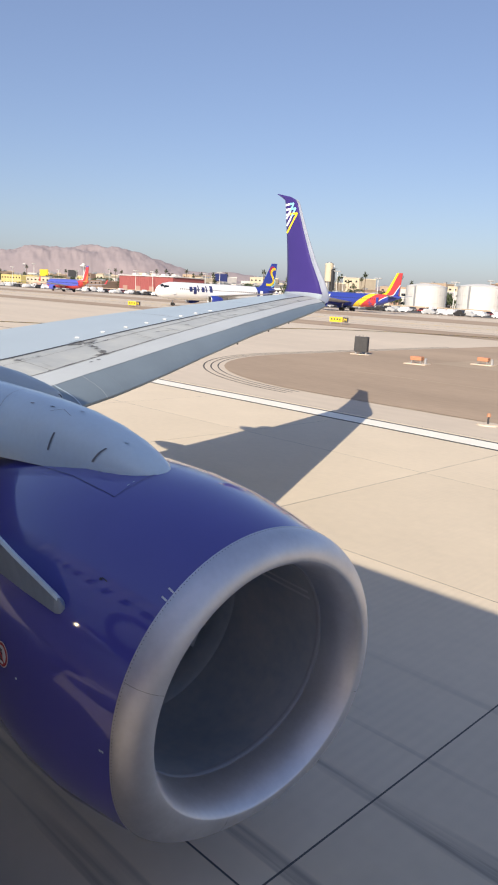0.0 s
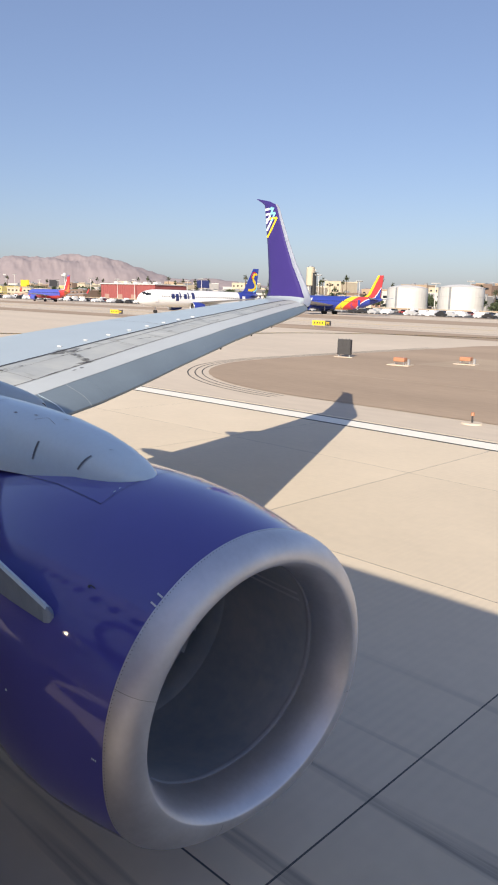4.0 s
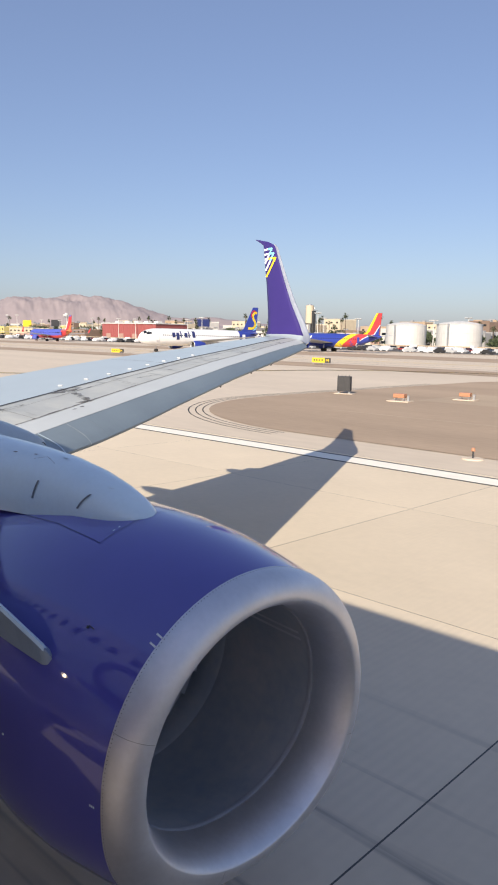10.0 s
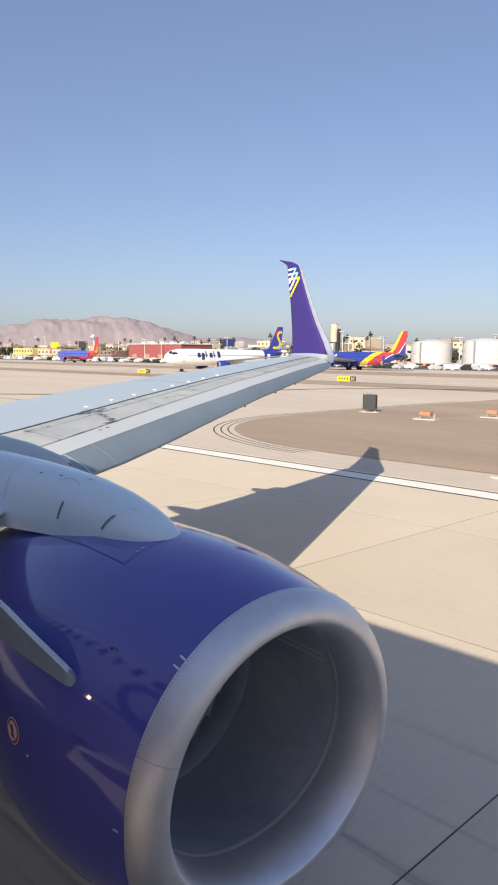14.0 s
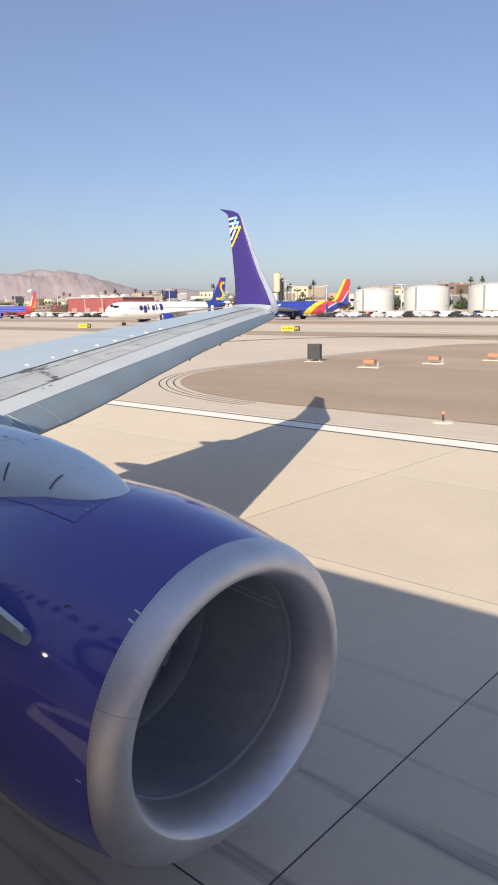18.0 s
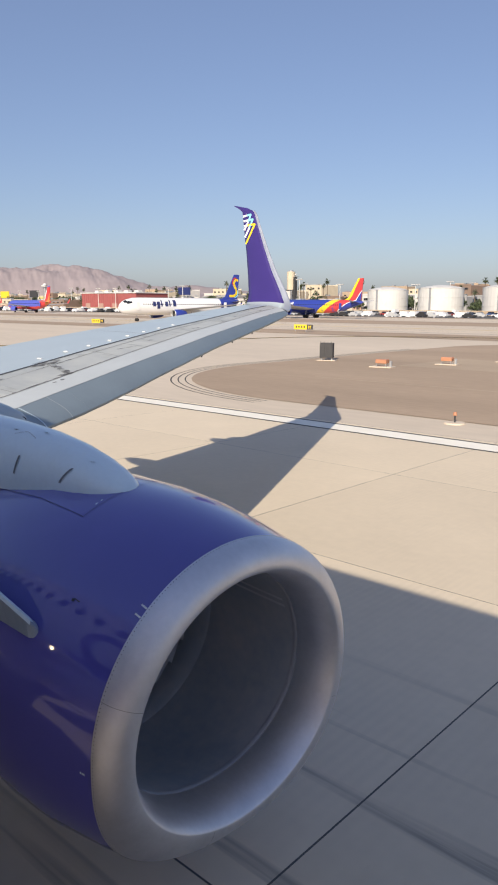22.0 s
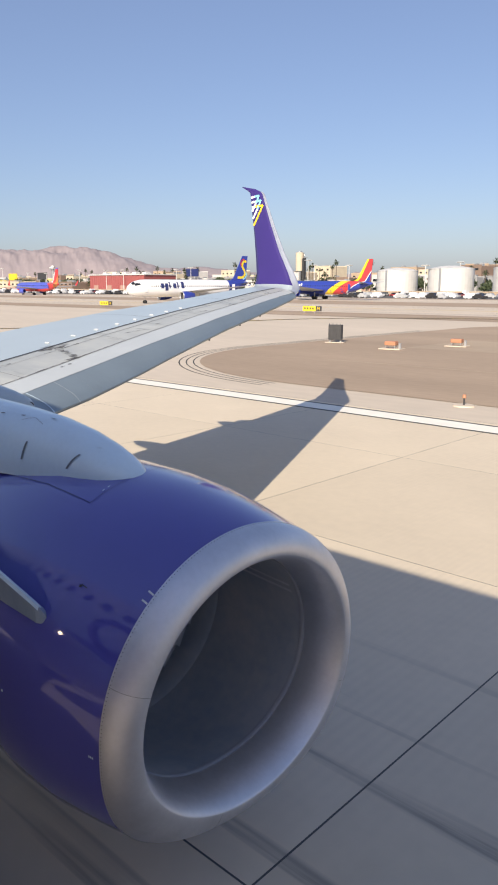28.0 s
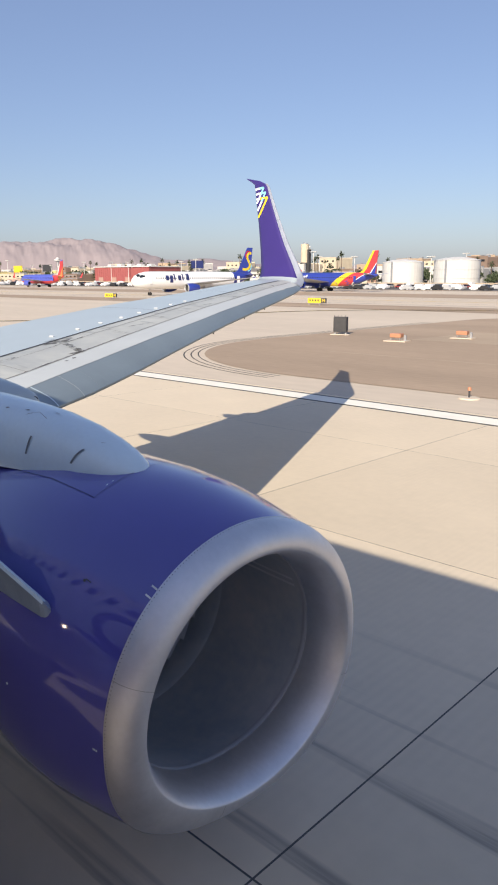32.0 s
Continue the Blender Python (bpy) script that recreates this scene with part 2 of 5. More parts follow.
def add_streaks(m, dark, most):
    """Rubber laid down by tyres: long streaks along the runway in the wheel lanes."""
    n, ln = m.node_tree.nodes, m.node_tree.links
    b = n["Principled BSDF"]
    old = b.inputs["Base Color"].links[0].from_socket
    pos, sep = n.new("ShaderNodeNewGeometry"), n.new("ShaderNodeSeparateXYZ")
    ln.new(pos.outputs["Position"], sep.inputs[0])
    total = None
    for sx, sy, lo, hi, least in ((0.045, 1.5, 0.57, 0.62, 0.0), (0.6, 14.0, 0.36, 0.60, 0.35)):
        mp, nz, rg = n.new("ShaderNodeMapping"), n.new("ShaderNodeTexNoise"), n.new("ShaderNodeMapRange")
        mp.inputs["Scale"].default_value = (sx, sy, 0.01)
        nz.inputs["Scale"].default_value, nz.inputs["Detail"].default_value = 1.0, 4
        rg.inputs[1].default_value, rg.inputs[2].default_value, rg.inputs[3].default_value = lo, hi, least
        ln.new(pos.outputs["Position"], mp.inputs["Vector"]), ln.new(mp.outputs[0], nz.inputs["Vector"]), ln.new(nz.outputs[0], rg.inputs[0])
        if total is None:
            total = rg.outputs[0]
        else:
            mx = n.new("ShaderNodeMath")
            mx.operation = "MULTIPLY"
            ln.new(rg.outputs[0], mx.inputs[0]), ln.new(total, mx.inputs[1])
            total = mx.outputs[0]
    lane = n.new("ShaderNodeFloatCurve")
    shape = n.new("ShaderNodeMapRange")
    shape.inputs[1].default_value, shape.inputs[2].default_value = 0.0, 12.0
    ln.new(sep.outputs[1], shape.inputs[0])
    c = lane.mapping.curves[0]
    c.points[0].location, c.points[1].location = (0, 0.6), (1, 0)
    for p in ((0.2, 1.0), (0.55, 0.85), (0.72, 0.12), (0.8, 0.0)):
        c.points.new(*p)
    lane.mapping.update()
    ln.new(shape.outputs[0], lane.inputs["Value"])
    f = n.new("ShaderNodeMath")
    f.operation, f.use_clamp = "MULTIPLY", True
    ln.new(total, f.inputs[0]), ln.new(lane.outputs[0], f.inputs[1])
    dimming_film = n.new("ShaderNodeMapRange")                  # even rubber film by the centre line, mostly unseen, added to dim cowl reflections
    dimming_film.interpolation_type = "SMOOTHSTEP"
    dimming_film.inputs[1].default_value, dimming_film.inputs[2].default_value = 4.6, 3.2
    dimming_film.inputs[4].default_value = 0.74
    ln.new(sep.outputs[1], dimming_film.inputs[0])
    g = n.new("ShaderNodeMath")
    g.operation, g.use_clamp = "MULTIPLY_ADD", True
    g.inputs[1].default_value = most
    ln.new(f.outputs[0], g.inputs[0]), ln.new(dimming_film.outputs[0], g.inputs[2])
    mix = n.new("ShaderNodeMix")
    mix.data_type = "RGBA"
    mix.inputs[7].default_value = (*dark, 1)
    ln.new(g.outputs[0], mix.inputs[0]), ln.new(old, mix.inputs[6]), ln.new(mix.outputs[2], b.inputs["Base Color"])


add_streaks(CONCRETE, (0.12, 0.112, 0.115), 0.75)


def add_grooves(m):
    """Fine saw-cut grooves across the runway, worn away in patches."""
    n, ln = m.node_tree.nodes, m.node_tree.links
    b = n["Principled BSDF"]
    old = b.inputs["Base Color"].links[0].from_socket
    pos, wave, patch, rg, k = n.new("ShaderNodeNewGeometry"), n.new("ShaderNodeTexWave"), n.new("ShaderNodeTexNoise"), n.new("ShaderNodeMapRange"), n.new("ShaderNodeMath")
    wave.bands_direction = "X"
    wave.inputs["Scale"].default_value, wave.inputs["Distortion"].default_value = 2.6, 0.4
    patch.inputs["Scale"].default_value = 0.35
    rg.inputs[1].default_value, rg.inputs[2].default_value, rg.inputs[4].default_value = 0.44, 0.64, 0.05
    ln.new(pos.outputs["Position"], wave.inputs["Vector"]), ln.new(pos.outputs["Position"], patch.inputs["Vector"])
    ln.new(patch.outputs[0], rg.inputs[0])
    k.operation = "MULTIPLY"
    ln.new(wave.outputs["Fac"], k.inputs[0]), ln.new(rg.outputs[0], k.inputs[1])
    mix = n.new("ShaderNodeMix")
    mix.data_type = "RGBA"
    mix.inputs[7].default_value = (0.2, 0.18, 0.16, 1)
    ln.new(k.outputs[0], mix.inputs[0]), ln.new(old, mix.inputs[6]), ln.new(mix.outputs[2], b.inputs["Base Color"])


add_grooves(CONCRETE)


# ---- mesh helpers ----
def smooth(me):
    for p in me.polygons:
        p.use_smooth = True
    return me


def link(name, me, material=None, parent=None, label="", m=None):
    ob = new(name, me)
    if material is not None and not me.materials:
        me.materials.append(material)
    if parent is not None:
        ob.parent = parent
    if m is not None:
        ob.matrix_basis = m
    if label:
        ob["label"] = label
    return ob


def part(name, bm, material, parent, label="", soft=False, m=None):
    me = bpy.data.meshes.new(name)
    bm.normal_update()
    bm.to_mesh(me)
    bm.free()
    if soft:
        smooth(me)
    return link(name, me, material, parent, label, m)


def box(bm, x0, y0, z0, x1, y1, z1, bevel=0.0):
    vs = [bm.verts.new(p) for p in ((x0, y0, z0), (x1, y0, z0), (x1, y1, z0), (x0, y1, z0), (x0, y0, z1), (x1, y0, z1), (x1, y1, z1), (x0, y1, z1))]
    fs = [bm.faces.new([vs[i] for i in f]) for f in ((3, 2, 1, 0), (4, 5, 6, 7), (0, 1, 5, 4), (1, 2, 6, 5), (2, 3, 7, 6), (3, 0, 4, 7))]
    if bevel:
        bmesh.ops.bevel(bm, geom=list({e for f in fs for e in f.edges}), offset=bevel, segments=2, affect="EDGES", profile=0.5)
    return bm


def boxes(*specs, bevel=0.0):
    bm = bmesh.new()
    for s in specs:
        box(bm, *s, bevel=bevel)
    return bm


def grid(rows, close_u=False, caps=False):
    """A skin over rows of points; each row may be closed on itself, and the ends capped."""
    bm = bmesh.new()
    vs = [[bm.verts.new(p) for p in r] for r in rows]
    n = len(rows[0])
    for a, b in zip(vs, vs[1:]):
        for i in range(n if close_u else n - 1):
            j = (i + 1) % n
            try:
                bm.faces.new((a[i], a[j], b[j], b[i]))
            except ValueError:
                pass
    if caps:
        bm.faces.new(list(reversed(vs[0])))
        bm.faces.new(vs[-1])
    bmesh.ops.remove_doubles(bm, verts=bm.verts, dist=1e-5)
    bmesh.ops.recalc_face_normals(bm, faces=bm.faces)
    return bm


def tube(bm, a, b, r0, r1=None, n=8):
    a, b = Vector(a), Vector(b)
    r1 = r0 if r1 is None else r1
    q = (b - a).to_track_quat("Z", "Y")
    rings = [[bm.verts.new(p + q @ Vector((r * math.cos(k * math.tau / n), r * math.sin(k * math.tau / n), 0))) for k in range(n)] for p, r in ((a, r0), (b, r1))]
    for k in range(n):
        bm.faces.new((rings[0][k], rings[0][(k + 1) % n], rings[1][(k + 1) % n], rings[1][k]))
    bm.faces.new(list(reversed(rings[0]))), bm.faces.new(rings[1])
    return bm


def tubes(*specs, n=8):
    bm = bmesh.new()
    for s in specs:
        tube(bm, *s, n=n)
    return bm


def thing(name, label, category, m=None, group="", kind=""):
    ob = new(name)
    ob.empty_display_size = 0.2
    if m is not None:
        ob.matrix_basis = m
    return tagged(ob, label, category, group, kind)


def lerp(x, pts):
    """Value at x of the line through sorted (x, value) pairs."""
    if x <= pts[0][0]:
        return pts[0][1]
    for (a, u), (b, v) in zip(pts, pts[1:]):
        if x <= b:
            return u + (v - u) * (x - a) / (b - a)
    return pts[-1][1]


# ---- ground ----
def flat(name, outline, z, material, label, category, kind="structure", thick=0.0):
    bm = bmesh.new()
    f = bm.faces.new([bm.verts.new((x, y, z)) for x, y in outline])
    if f.normal.z < 0:
        f.normal_flip()
    if thick:
        ex = bmesh.ops.extrude_face_region(bm, geom=[f])
        bmesh.ops.translate(bm, verts=[v for v in ex["geom"] if isinstance(v, bmesh.types.BMVert)], vec=(0, 0, -thick))
        bmesh.ops.recalc_face_normals(bm, faces=bm.faces)
    me = bpy.data.meshes.new(name)
    bm.normal_update()
    bm.to_mesh(me)
    bm.free()
    me.materials.append(material)
    return tagged(new(name, me), label, category, "", kind)


def arc(cx, cy, r, a0, a1, n=14):
    return [(cx + r * math.cos(radians(a0 + (a1 - a0) * k / n)), cy + r * math.sin(radians(a0 + (a1 - a0) * k / n))) for k in range(n + 1)]


def ribbon(centre, width, z, material, name, parent=None, label=""):
    """A flat painted line along a row of points."""
    rows = []
    for i, p in enumerate(centre):
        a, b = Vector(centre[max(0, i - 1)]), Vector(centre[min(len(centre) - 1, i + 1)])
        s = (b - a).normalized()
        s = Vector((-s.y, s.x)) * width / 2
        rows.append([(p[0] + s.x, p[1] + s.y, z), (p[0] - s.x, p[1] - s.y, z)])
    bm = grid(rows)
    for f in bm.faces:
        if f.normal.z < 0:
            f.normal_flip()
    return part(name, bm, material, parent, label)


flat("ground", [(-4500, -4500), (4500, -4500), (4500, 4500), (-4500, 4500)], -0.06, SAND, "wide flat sandy desert ground", "ground")
# the runway is crowned: it falls gently to both sides, and the land beyond lies lower
CROWN_Y, FALL = -1.25, 0.012
TILT = math.degrees(math.atan(FALL))
LOW = -0.287


def crown(y):
    return -FALL * abs(y - CROWN_Y)


bed = grid([[(x, y, crown(y) - 0.0015) for y in (-26, CROWN_Y, 23.085)] for x in (-420, 300)])
for f in bed.faces:
    if f.normal.z < 0:
        f.normal_flip()
runway = tagged(part("runway", bed, JOINT, None), "pale concrete runway of large jointed slabs", "runway", "", "structure")
EDGE_Y = 22.1
marking = thing("runway_edge_marking", "white painted runway edge line with thin black borders", "road marking", pose(0, EDGE_Y, crown(EDGE_Y), -TILT), kind="structure")
part("white_stripe", boxes((-400, -0.48, 0, 280, 0.48, 0.005)), WHITE_LINE, marking)
for sd in (-1, 1):
    part("black_border", boxes((-400, sd * 0.56 - 0.075, 0, 280, sd * 0.56 + 0.075, 0.004)), BLACK_LINE, marking, "thin black border line")

# exit taxiway beside the infield, parallel taxiway and far runway
flat("taxiway_exit", [(-420, 23.085), (300, 23.085), (300, 84), (-420, 84)], -0.03, TAXI, "pale concrete taxiway beside the runway", "taxiway")
island = flat("infield", arc(-20, 40.2, 14, 270, 180) + arc(-24, 70, 10, 180, 90) + [(290, 80), (290, 26.2)], -0.012, DIRT, "brown gravel infield with a rounded corner", "infield")
for k, r in enumerate((14.35, 14.75, 15.15)):
    ribbon(arc(-20, 40.2, r, 268, 178, 20) + [(-20 - r, 50), (-20 - r, 64)], 0.07, -0.022, BLACK_LINE, "island_edge_line", island, "thin black shoulder line")
for y0, y1, mt in ((35.7, 35.95, SAND), (46, 55, SAND), (62, 65, SAND)):
    band = [(-26 if y0 > 36 else -25, y0), (280, y0 + 1.5), (280, y1 + 2.0), (-25.5, y1)]
    part("bare_strip", grid([[(x, y, -0.006) for x, y in band[:2]], [(x, y, -0.006) for x, y in band[:1:-1]]]), mt, island, "strip of paler bare earth")
flat("taxiway_parallel", [(-900, 98), (500, 98), (500, 138), (-900, 138)], -0.035, TAXI, "pale concrete parallel taxiway", "taxiway")
flat("verge", [(-420, 84), (500, 84), (500, 98), (-420, 98)], -0.045, DIRT, "brown dirt verge between taxiways", "verge")
flat("far_verge", [(-900, 138), (600, 138), (600, 168), (-900, 168)], -0.045, DIRT, "brown dirt verge beside the far runway", "verge")
flat("far_runway", [(-1200, 168), (800, 168), (800, 205), (-1200, 205)], -0.04, TAXI, "long pale concrete far runway", "runway")
flat("apron_road", [(-1400, 218), (900, 218), (900, 330), (-1400, 330)], -0.05, ASPHALT, "dark asphalt perimeter road and car park", "road")
for y0 in (27, 33, 86, 102.5, 110, 126, 133, 178, 195):
    joint = part("pavement_joint", grid([[(-400, y0 - 0.09, -0.028), (-400, y0 + 0.09, -0.028)], [(40 if y0 > 84 else -35.5, y0 - 0.09, -0.028), (40 if y0 > 84 else -35.5, y0 + 0.09, -0.028)]]), BLACK_LINE, None)
    tagged(joint, "thin dark joint line along the concrete", "pavement joint", "", "structure")
yellow = thing("taxi_centre_line", "curved yellow taxiway line with black borders", "road marking", kind="structure")
curve = [(120, 92), (-30, 92)] + arc(-34, 66, 26, 90, 175, 16) + arc(-96, 60.6, 36, 8, -50, 14) + [(-110, 21.8)]
ribbon(curve, 1.3, -0.020, BLACK_LINE, "black_border", yellow, "black painted border")
ribbon(curve, 0.32, -0.012, YELLOW_LINE, "yellow_stripe", yellow)
cl = thing("taxiway_centre_line", "long yellow taxiway centre line", "road marking", kind="structure")
part("yellow_stripe", boxes((-800, 117.8, -0.03, 480, 118.2, -0.022)), YELLOW_LINE, cl)

# ---- the airliner with the camera ----
plane = thing("airliner", "airliner with purple engine, grey wing and purple winglet", "aircraft", STANCE)

# fuselage: a tube with a window opening at the camera
HULL_Z, HULL_R = 3.9, 1.92


def hull_ring(x):
    if x > 7:
        u = min(1, (x - 7) / 6.5)
        r, dz = HULL_R * math.sqrt(max(0.0004, 1 - u ** 2.2)), -0.55 * u * u
    elif x < -14:
        u = min(1, (-14 - x) / 12)
        r, dz = HULL_R * (1 - 0.9 * u ** 1.4), 1.25 * u ** 1.4
    else:
        r, dz = HULL_R, 0
    return [(x, r * math.cos(a), HULL_Z + dz + r * (1.0 if math.sin(a) > 0 else 1.37) * math.sin(a)) for a in (math.tau * k / 96 for k in range(96))]


xs = [13.5, 13.3, 12.8, 12, 11, 10, 9, 8, 7, 5, 3, 1.5] + [0.9 - 0.1 * k for k in range(19)] + [-1.5, -3, -5, -8, -11, -14, -16, -18, -20, -22, -24, -26]
hull = grid([hull_ring(x) for x in xs], close_u=True, caps=True)
gone = [f for f in hull.faces if -0.52 < f.calc_center_median().x < 0.16 and 3.33 < f.calc_center_median().z < 4.10 and f.calc_center_median().y > 1]
bmesh.ops.delete(hull, geom=gone, context="FACES")
belly = hull.copy()
bmesh.ops.delete(hull, geom=[f for f in hull.faces if f.calc_center_median().z < HULL_Z - 1.35], context="FACES")
bmesh.ops.delete(belly, geom=[f for f in belly.faces if f.calc_center_median().z >= HULL_Z - 1.35], context="FACES")
fuselage = part("fuselage", hull, WHITE, plane, "white painted fuselage", soft=True)
part("belly", belly, PURPLE, plane, "dark purple fuselage belly", soft=True)
pane = bpy.data.meshes.new("cabin_window")
bm = bmesh.new()
ring = [(0.115 * (abs(math.cos(a)) ** 0.6) * (1 if math.cos(a) > 0 else -1), 0, 0.165 * (abs(math.sin(a)) ** 0.6) * (1 if math.sin(a) > 0 else -1)) for a in (math.tau * k / 20 for k in range(20))]
bm.faces.new([bm.verts.new(p) for p in ring])
ex = bmesh.ops.extrude_face_region(bm, geom=list(bm.faces))
bmesh.ops.translate(bm, verts=[v for v in ex["geom"] if isinstance(v, bmesh.types.BMVert)], vec=(0, 0.02, 0))
bm.to_mesh(pane)
bm.free()
for k in range(-22, 14):
    x = -0.18 + k * 0.508
    if abs(k) > 0:
        link("cabin_window", pane, GLASS, fuselage, "", pose(x, 1.90, 3.86, 0, 0, 0))


# large ring of the livery lettering ahead of the wing root
def on_hull(x, z):
    s = (z - HULL_Z) / (HULL_R * (1.0 if z > HULL_Z else 1.37))
    return (x, (HULL_R + 0.006) * math.sqrt(max(0, 1 - s * s)), z)


part("livery_ring", grid([[on_hull(-4.2 + r * math.cos(a), 3.02 + r * math.sin(a)) for a in (math.tau * k / 40 for k in range(40))] for r in (0.34, 0.45, 0.56)], close_u=True), PURPLE_TAIL, fuselage, "dark purple livery ring")
for sd in (-1, 1):
    leg = part("main_gear_leg", tubes(((-9, sd * 2.85, 0.5), (-9, sd * 2.7, 2.3), 0.14)), STEEL, plane)
    for dy in (-0.43, 0.43):
        part("main_wheel", tubes(((-9, sd * 2.85 + dy - 0.2, 0.555), (-9, sd * 2.85 + dy + 0.2, 0.555), 0.555), n=24), TYRE, leg)
leg = part("nose_gear_leg", tubes(((6.6, 0, 0.25), (6.6, 0, 2.2), 0.09)), STEEL, plane)
for dy in (-0.2, 0.2):
    part("nose_wheel", tubes(((6.6, dy - 0.1, 0.215), (6.6, dy + 0.1, 0.215), 0.34), n=20), TYRE, leg)


# wing: leading edge line, chord and upper profile
def le(y):
    return (-12.1 + (16.95 - y) * 0.525, lerp(y, ((1.5, 2.15), (5.8, 2.59), (6.93, 2.71), (8.55, 2.89), (10.98, 3.14), (15.0, 3.47), (17.2, 3.61))))


def chord(y):
    return lerp(y, ((1.5, 7.2), (6, 4.5), (10, 3.25), (16.95, 1.42)))


def tail_rise(y):
    return lerp(y, ((5, 0.28), (8.6, 0.30), (10, 0.30), (11.6, 0.28), (13, 0.275), (16.95, 0.31)))


def droop(y):
    """How far the slat's nose hangs below the line of the wing."""
    return lerp(y, ((5.4, 0.0), (6.35, 0.055), (7.5, 0.078), (14.5, 0.078), (15.4, 0.06), (16.2, 0.035), (16.62, 0.0)))


def nose_width(y):
    return lerp(y, ((5.0, 0.56), (5.6, 0.53), (6.35, 0.49), (7.1, 0.44), (7.85, 0.396), (8.6, 0.347), (9.35, 0.30), (10.1, 0.255), (11.6, 0.21), (13.1, 0.188), (14.6, 0.145), (16.1, 0.10), (17, 0.08)))


def upper(y, off):
    """Point on the upper skin, off metres behind the leading edge."""
    x, z = le(y)
    c = chord(y)
    u = off / c
    crest = lerp(u, ((0, 0.05), (0.012, 0.085), (0.03, 0.115), (0.07, 0.15), (0.14, 0.195), (0.25, 0.235), (0.4, 0.265), (0.6, 0.28), (0.8, 0.28), (1, 0.26)))
    k = 0.92 + 0.08 * min(1.0, (17 - y) / 10)
    return (x - off, y, z + crest * k + (tail_rise(y) - 0.26) * u - droop(y) * max(0.0, 1 - off / (0.9 * nose_width(y))))


def lower(y, off):
    x, z = le(y)
    c = chord(y)
    u = off / c
    sag = lerp(u, ((0, 0.05), (0.008, 0.012), (0.03, -0.02), (0.1, -0.07), (0.25, -0.12), (0.45, -0.11), (0.7, 0.02), (1, 0.235)))
    return (x - off, y, z + sag * (0.35 + 0.65 * c / 4.5 if u < 0.9 else 1) + (tail_rise(y) - 0.26) * u - droop(y) * max(0.0, 1 - u / 0.45))


ys = [1.5, 2.5, 3.5, 4.5, 5.1, 5.79, 6.4, 7, 7.7, 8.5, 9.3, 10.1, 10.98, 11.9, 12.8, 13.7, 14.6, 15.4, 16.1, 16.62]
BOX = 0.425          # the dark joint lies at this part of the chord


def skin(name, y_list, fr, material, label="", f=upper, off_abs=None):
    rows = [[f(y, o) for o in (off_abs(y) if off_abs else [u * chord(y) for u in fr])] for y in y_list]
    return part(name, grid(rows), material, plane, label, soft=True)


joints_y = [5.5, 6.55, 9.6, 12.6, 16.62]
for a, b in zip(joints_y, joints_y[1:]):
    run = [a + 0.001] + [y for y in ys if a + 0.05 < y < b - 0.05] + [b - 0.001]
    rows = []
    for y in run:
        w = nose_width(y)
        rows.append([lower(y, w * 0.9), lower(y, w * 0.5), lower(y, w * 0.2), lower(y, w * 0.07)] + [upper(y, w * u) for u in (0.0, 0.02, 0.06, 0.14, 0.28, 0.5, 0.75, 1.0)])
    part("slat", grid(rows), SLAT, plane, "dull metal leading-edge slat", soft=True)
for y, hw, edge_m in ((5.72, 0.007, FAIRING), (6.2, 0.003, WING_EDGE)):
    w = nose_width(y)
    rows = [[tuple(Vector(f(y + dy, w * u)) + Vector((0.004, 0, 0.004))) for dy in (-hw, hw)] for f, u in ((lower, 0.2), (lower, 0.05), (upper, 0.0), (upper, 0.05), (upper, 0.14), (upper, 0.3), (upper, 0.55), (upper, 0.98))]
    part("slat_edge_strip", grid(rows), edge_m, plane, "bright metal edge strip on the slat")
inner = [1.5, 2.5, 3.5, 4.5, 5.1, 5.28]
part("krueger_nose", grid([[lower(y, 0.4), lower(y, 0.15), lower(y, 0.03)] + [upper(y, w) for w in (0, 0.02, 0.06, 0.15, 0.3, 0.45)] for y in inner]), FAIRING, plane, soft=True)
# lit landing light in the wing root
LAMP = mat("lit_landing_lamp", (1.0, 0.82, 0.5), 0.3, glow=22.0)
p = Vector(upper(2.55, 0.0)) + Vector((0, 0, -0.09))
root_light = part("landing_light", tubes(((p[0] - 0.05, p[1], p[2] - 0.02), (p[0] + 0.02, p[1], p[2] - 0.03), 0.11, 0.10), n=20), STEEL, plane, "round landing light in the wing root")
part("lamp", tubes(((p[0] + 0.021, p[1], p[2] - 0.03), (p[0] + 0.03, p[1], p[2] - 0.032), 0.03), n=16), LAMP, root_light, "lit warm lamp")
skin("edge_panel", ys, None, WING_EDGE, "pale grey skin behind the slat", off_abs=lambda y: [nose_width(y) + 0.008 + (0.21 * chord(y) - nose_width(y) - 0.010) * u for u in (0, 0.33, 0.66, 1)])
skin("forward_panel", ys, None, WING_FWD, "grey forward wing skin with grimy streaks", off_abs=lambda y: [0.212 * chord(y) + (BOX - 0.214) * chord(y) * u for u in (0, 0.25, 0.5, 0.75, 1)])
skin("aft_panel", ys, [BOX + 0.004 + (1 - BOX - 0.004) * u for u in (0, 0.15, 0.3, 0.5, 0.7, 0.85, 1)], WING_TOP, "bluish grey upper wing skin")
skin("lower_skin", ys, None, WING_LOW, "grey wing underside", f=lower, off_abs=lambda y: [nose_width(y) * 0.9 + (chord(y) - nose_width(y) * 0.9) * u for u in (0, 0.1, 0.25, 0.45, 0.65, 0.85, 1)])
part("trailing_edge", grid([[upper(y, chord(y)), lower(y, chord(y))] for y in ys]), WING_LOW, plane)


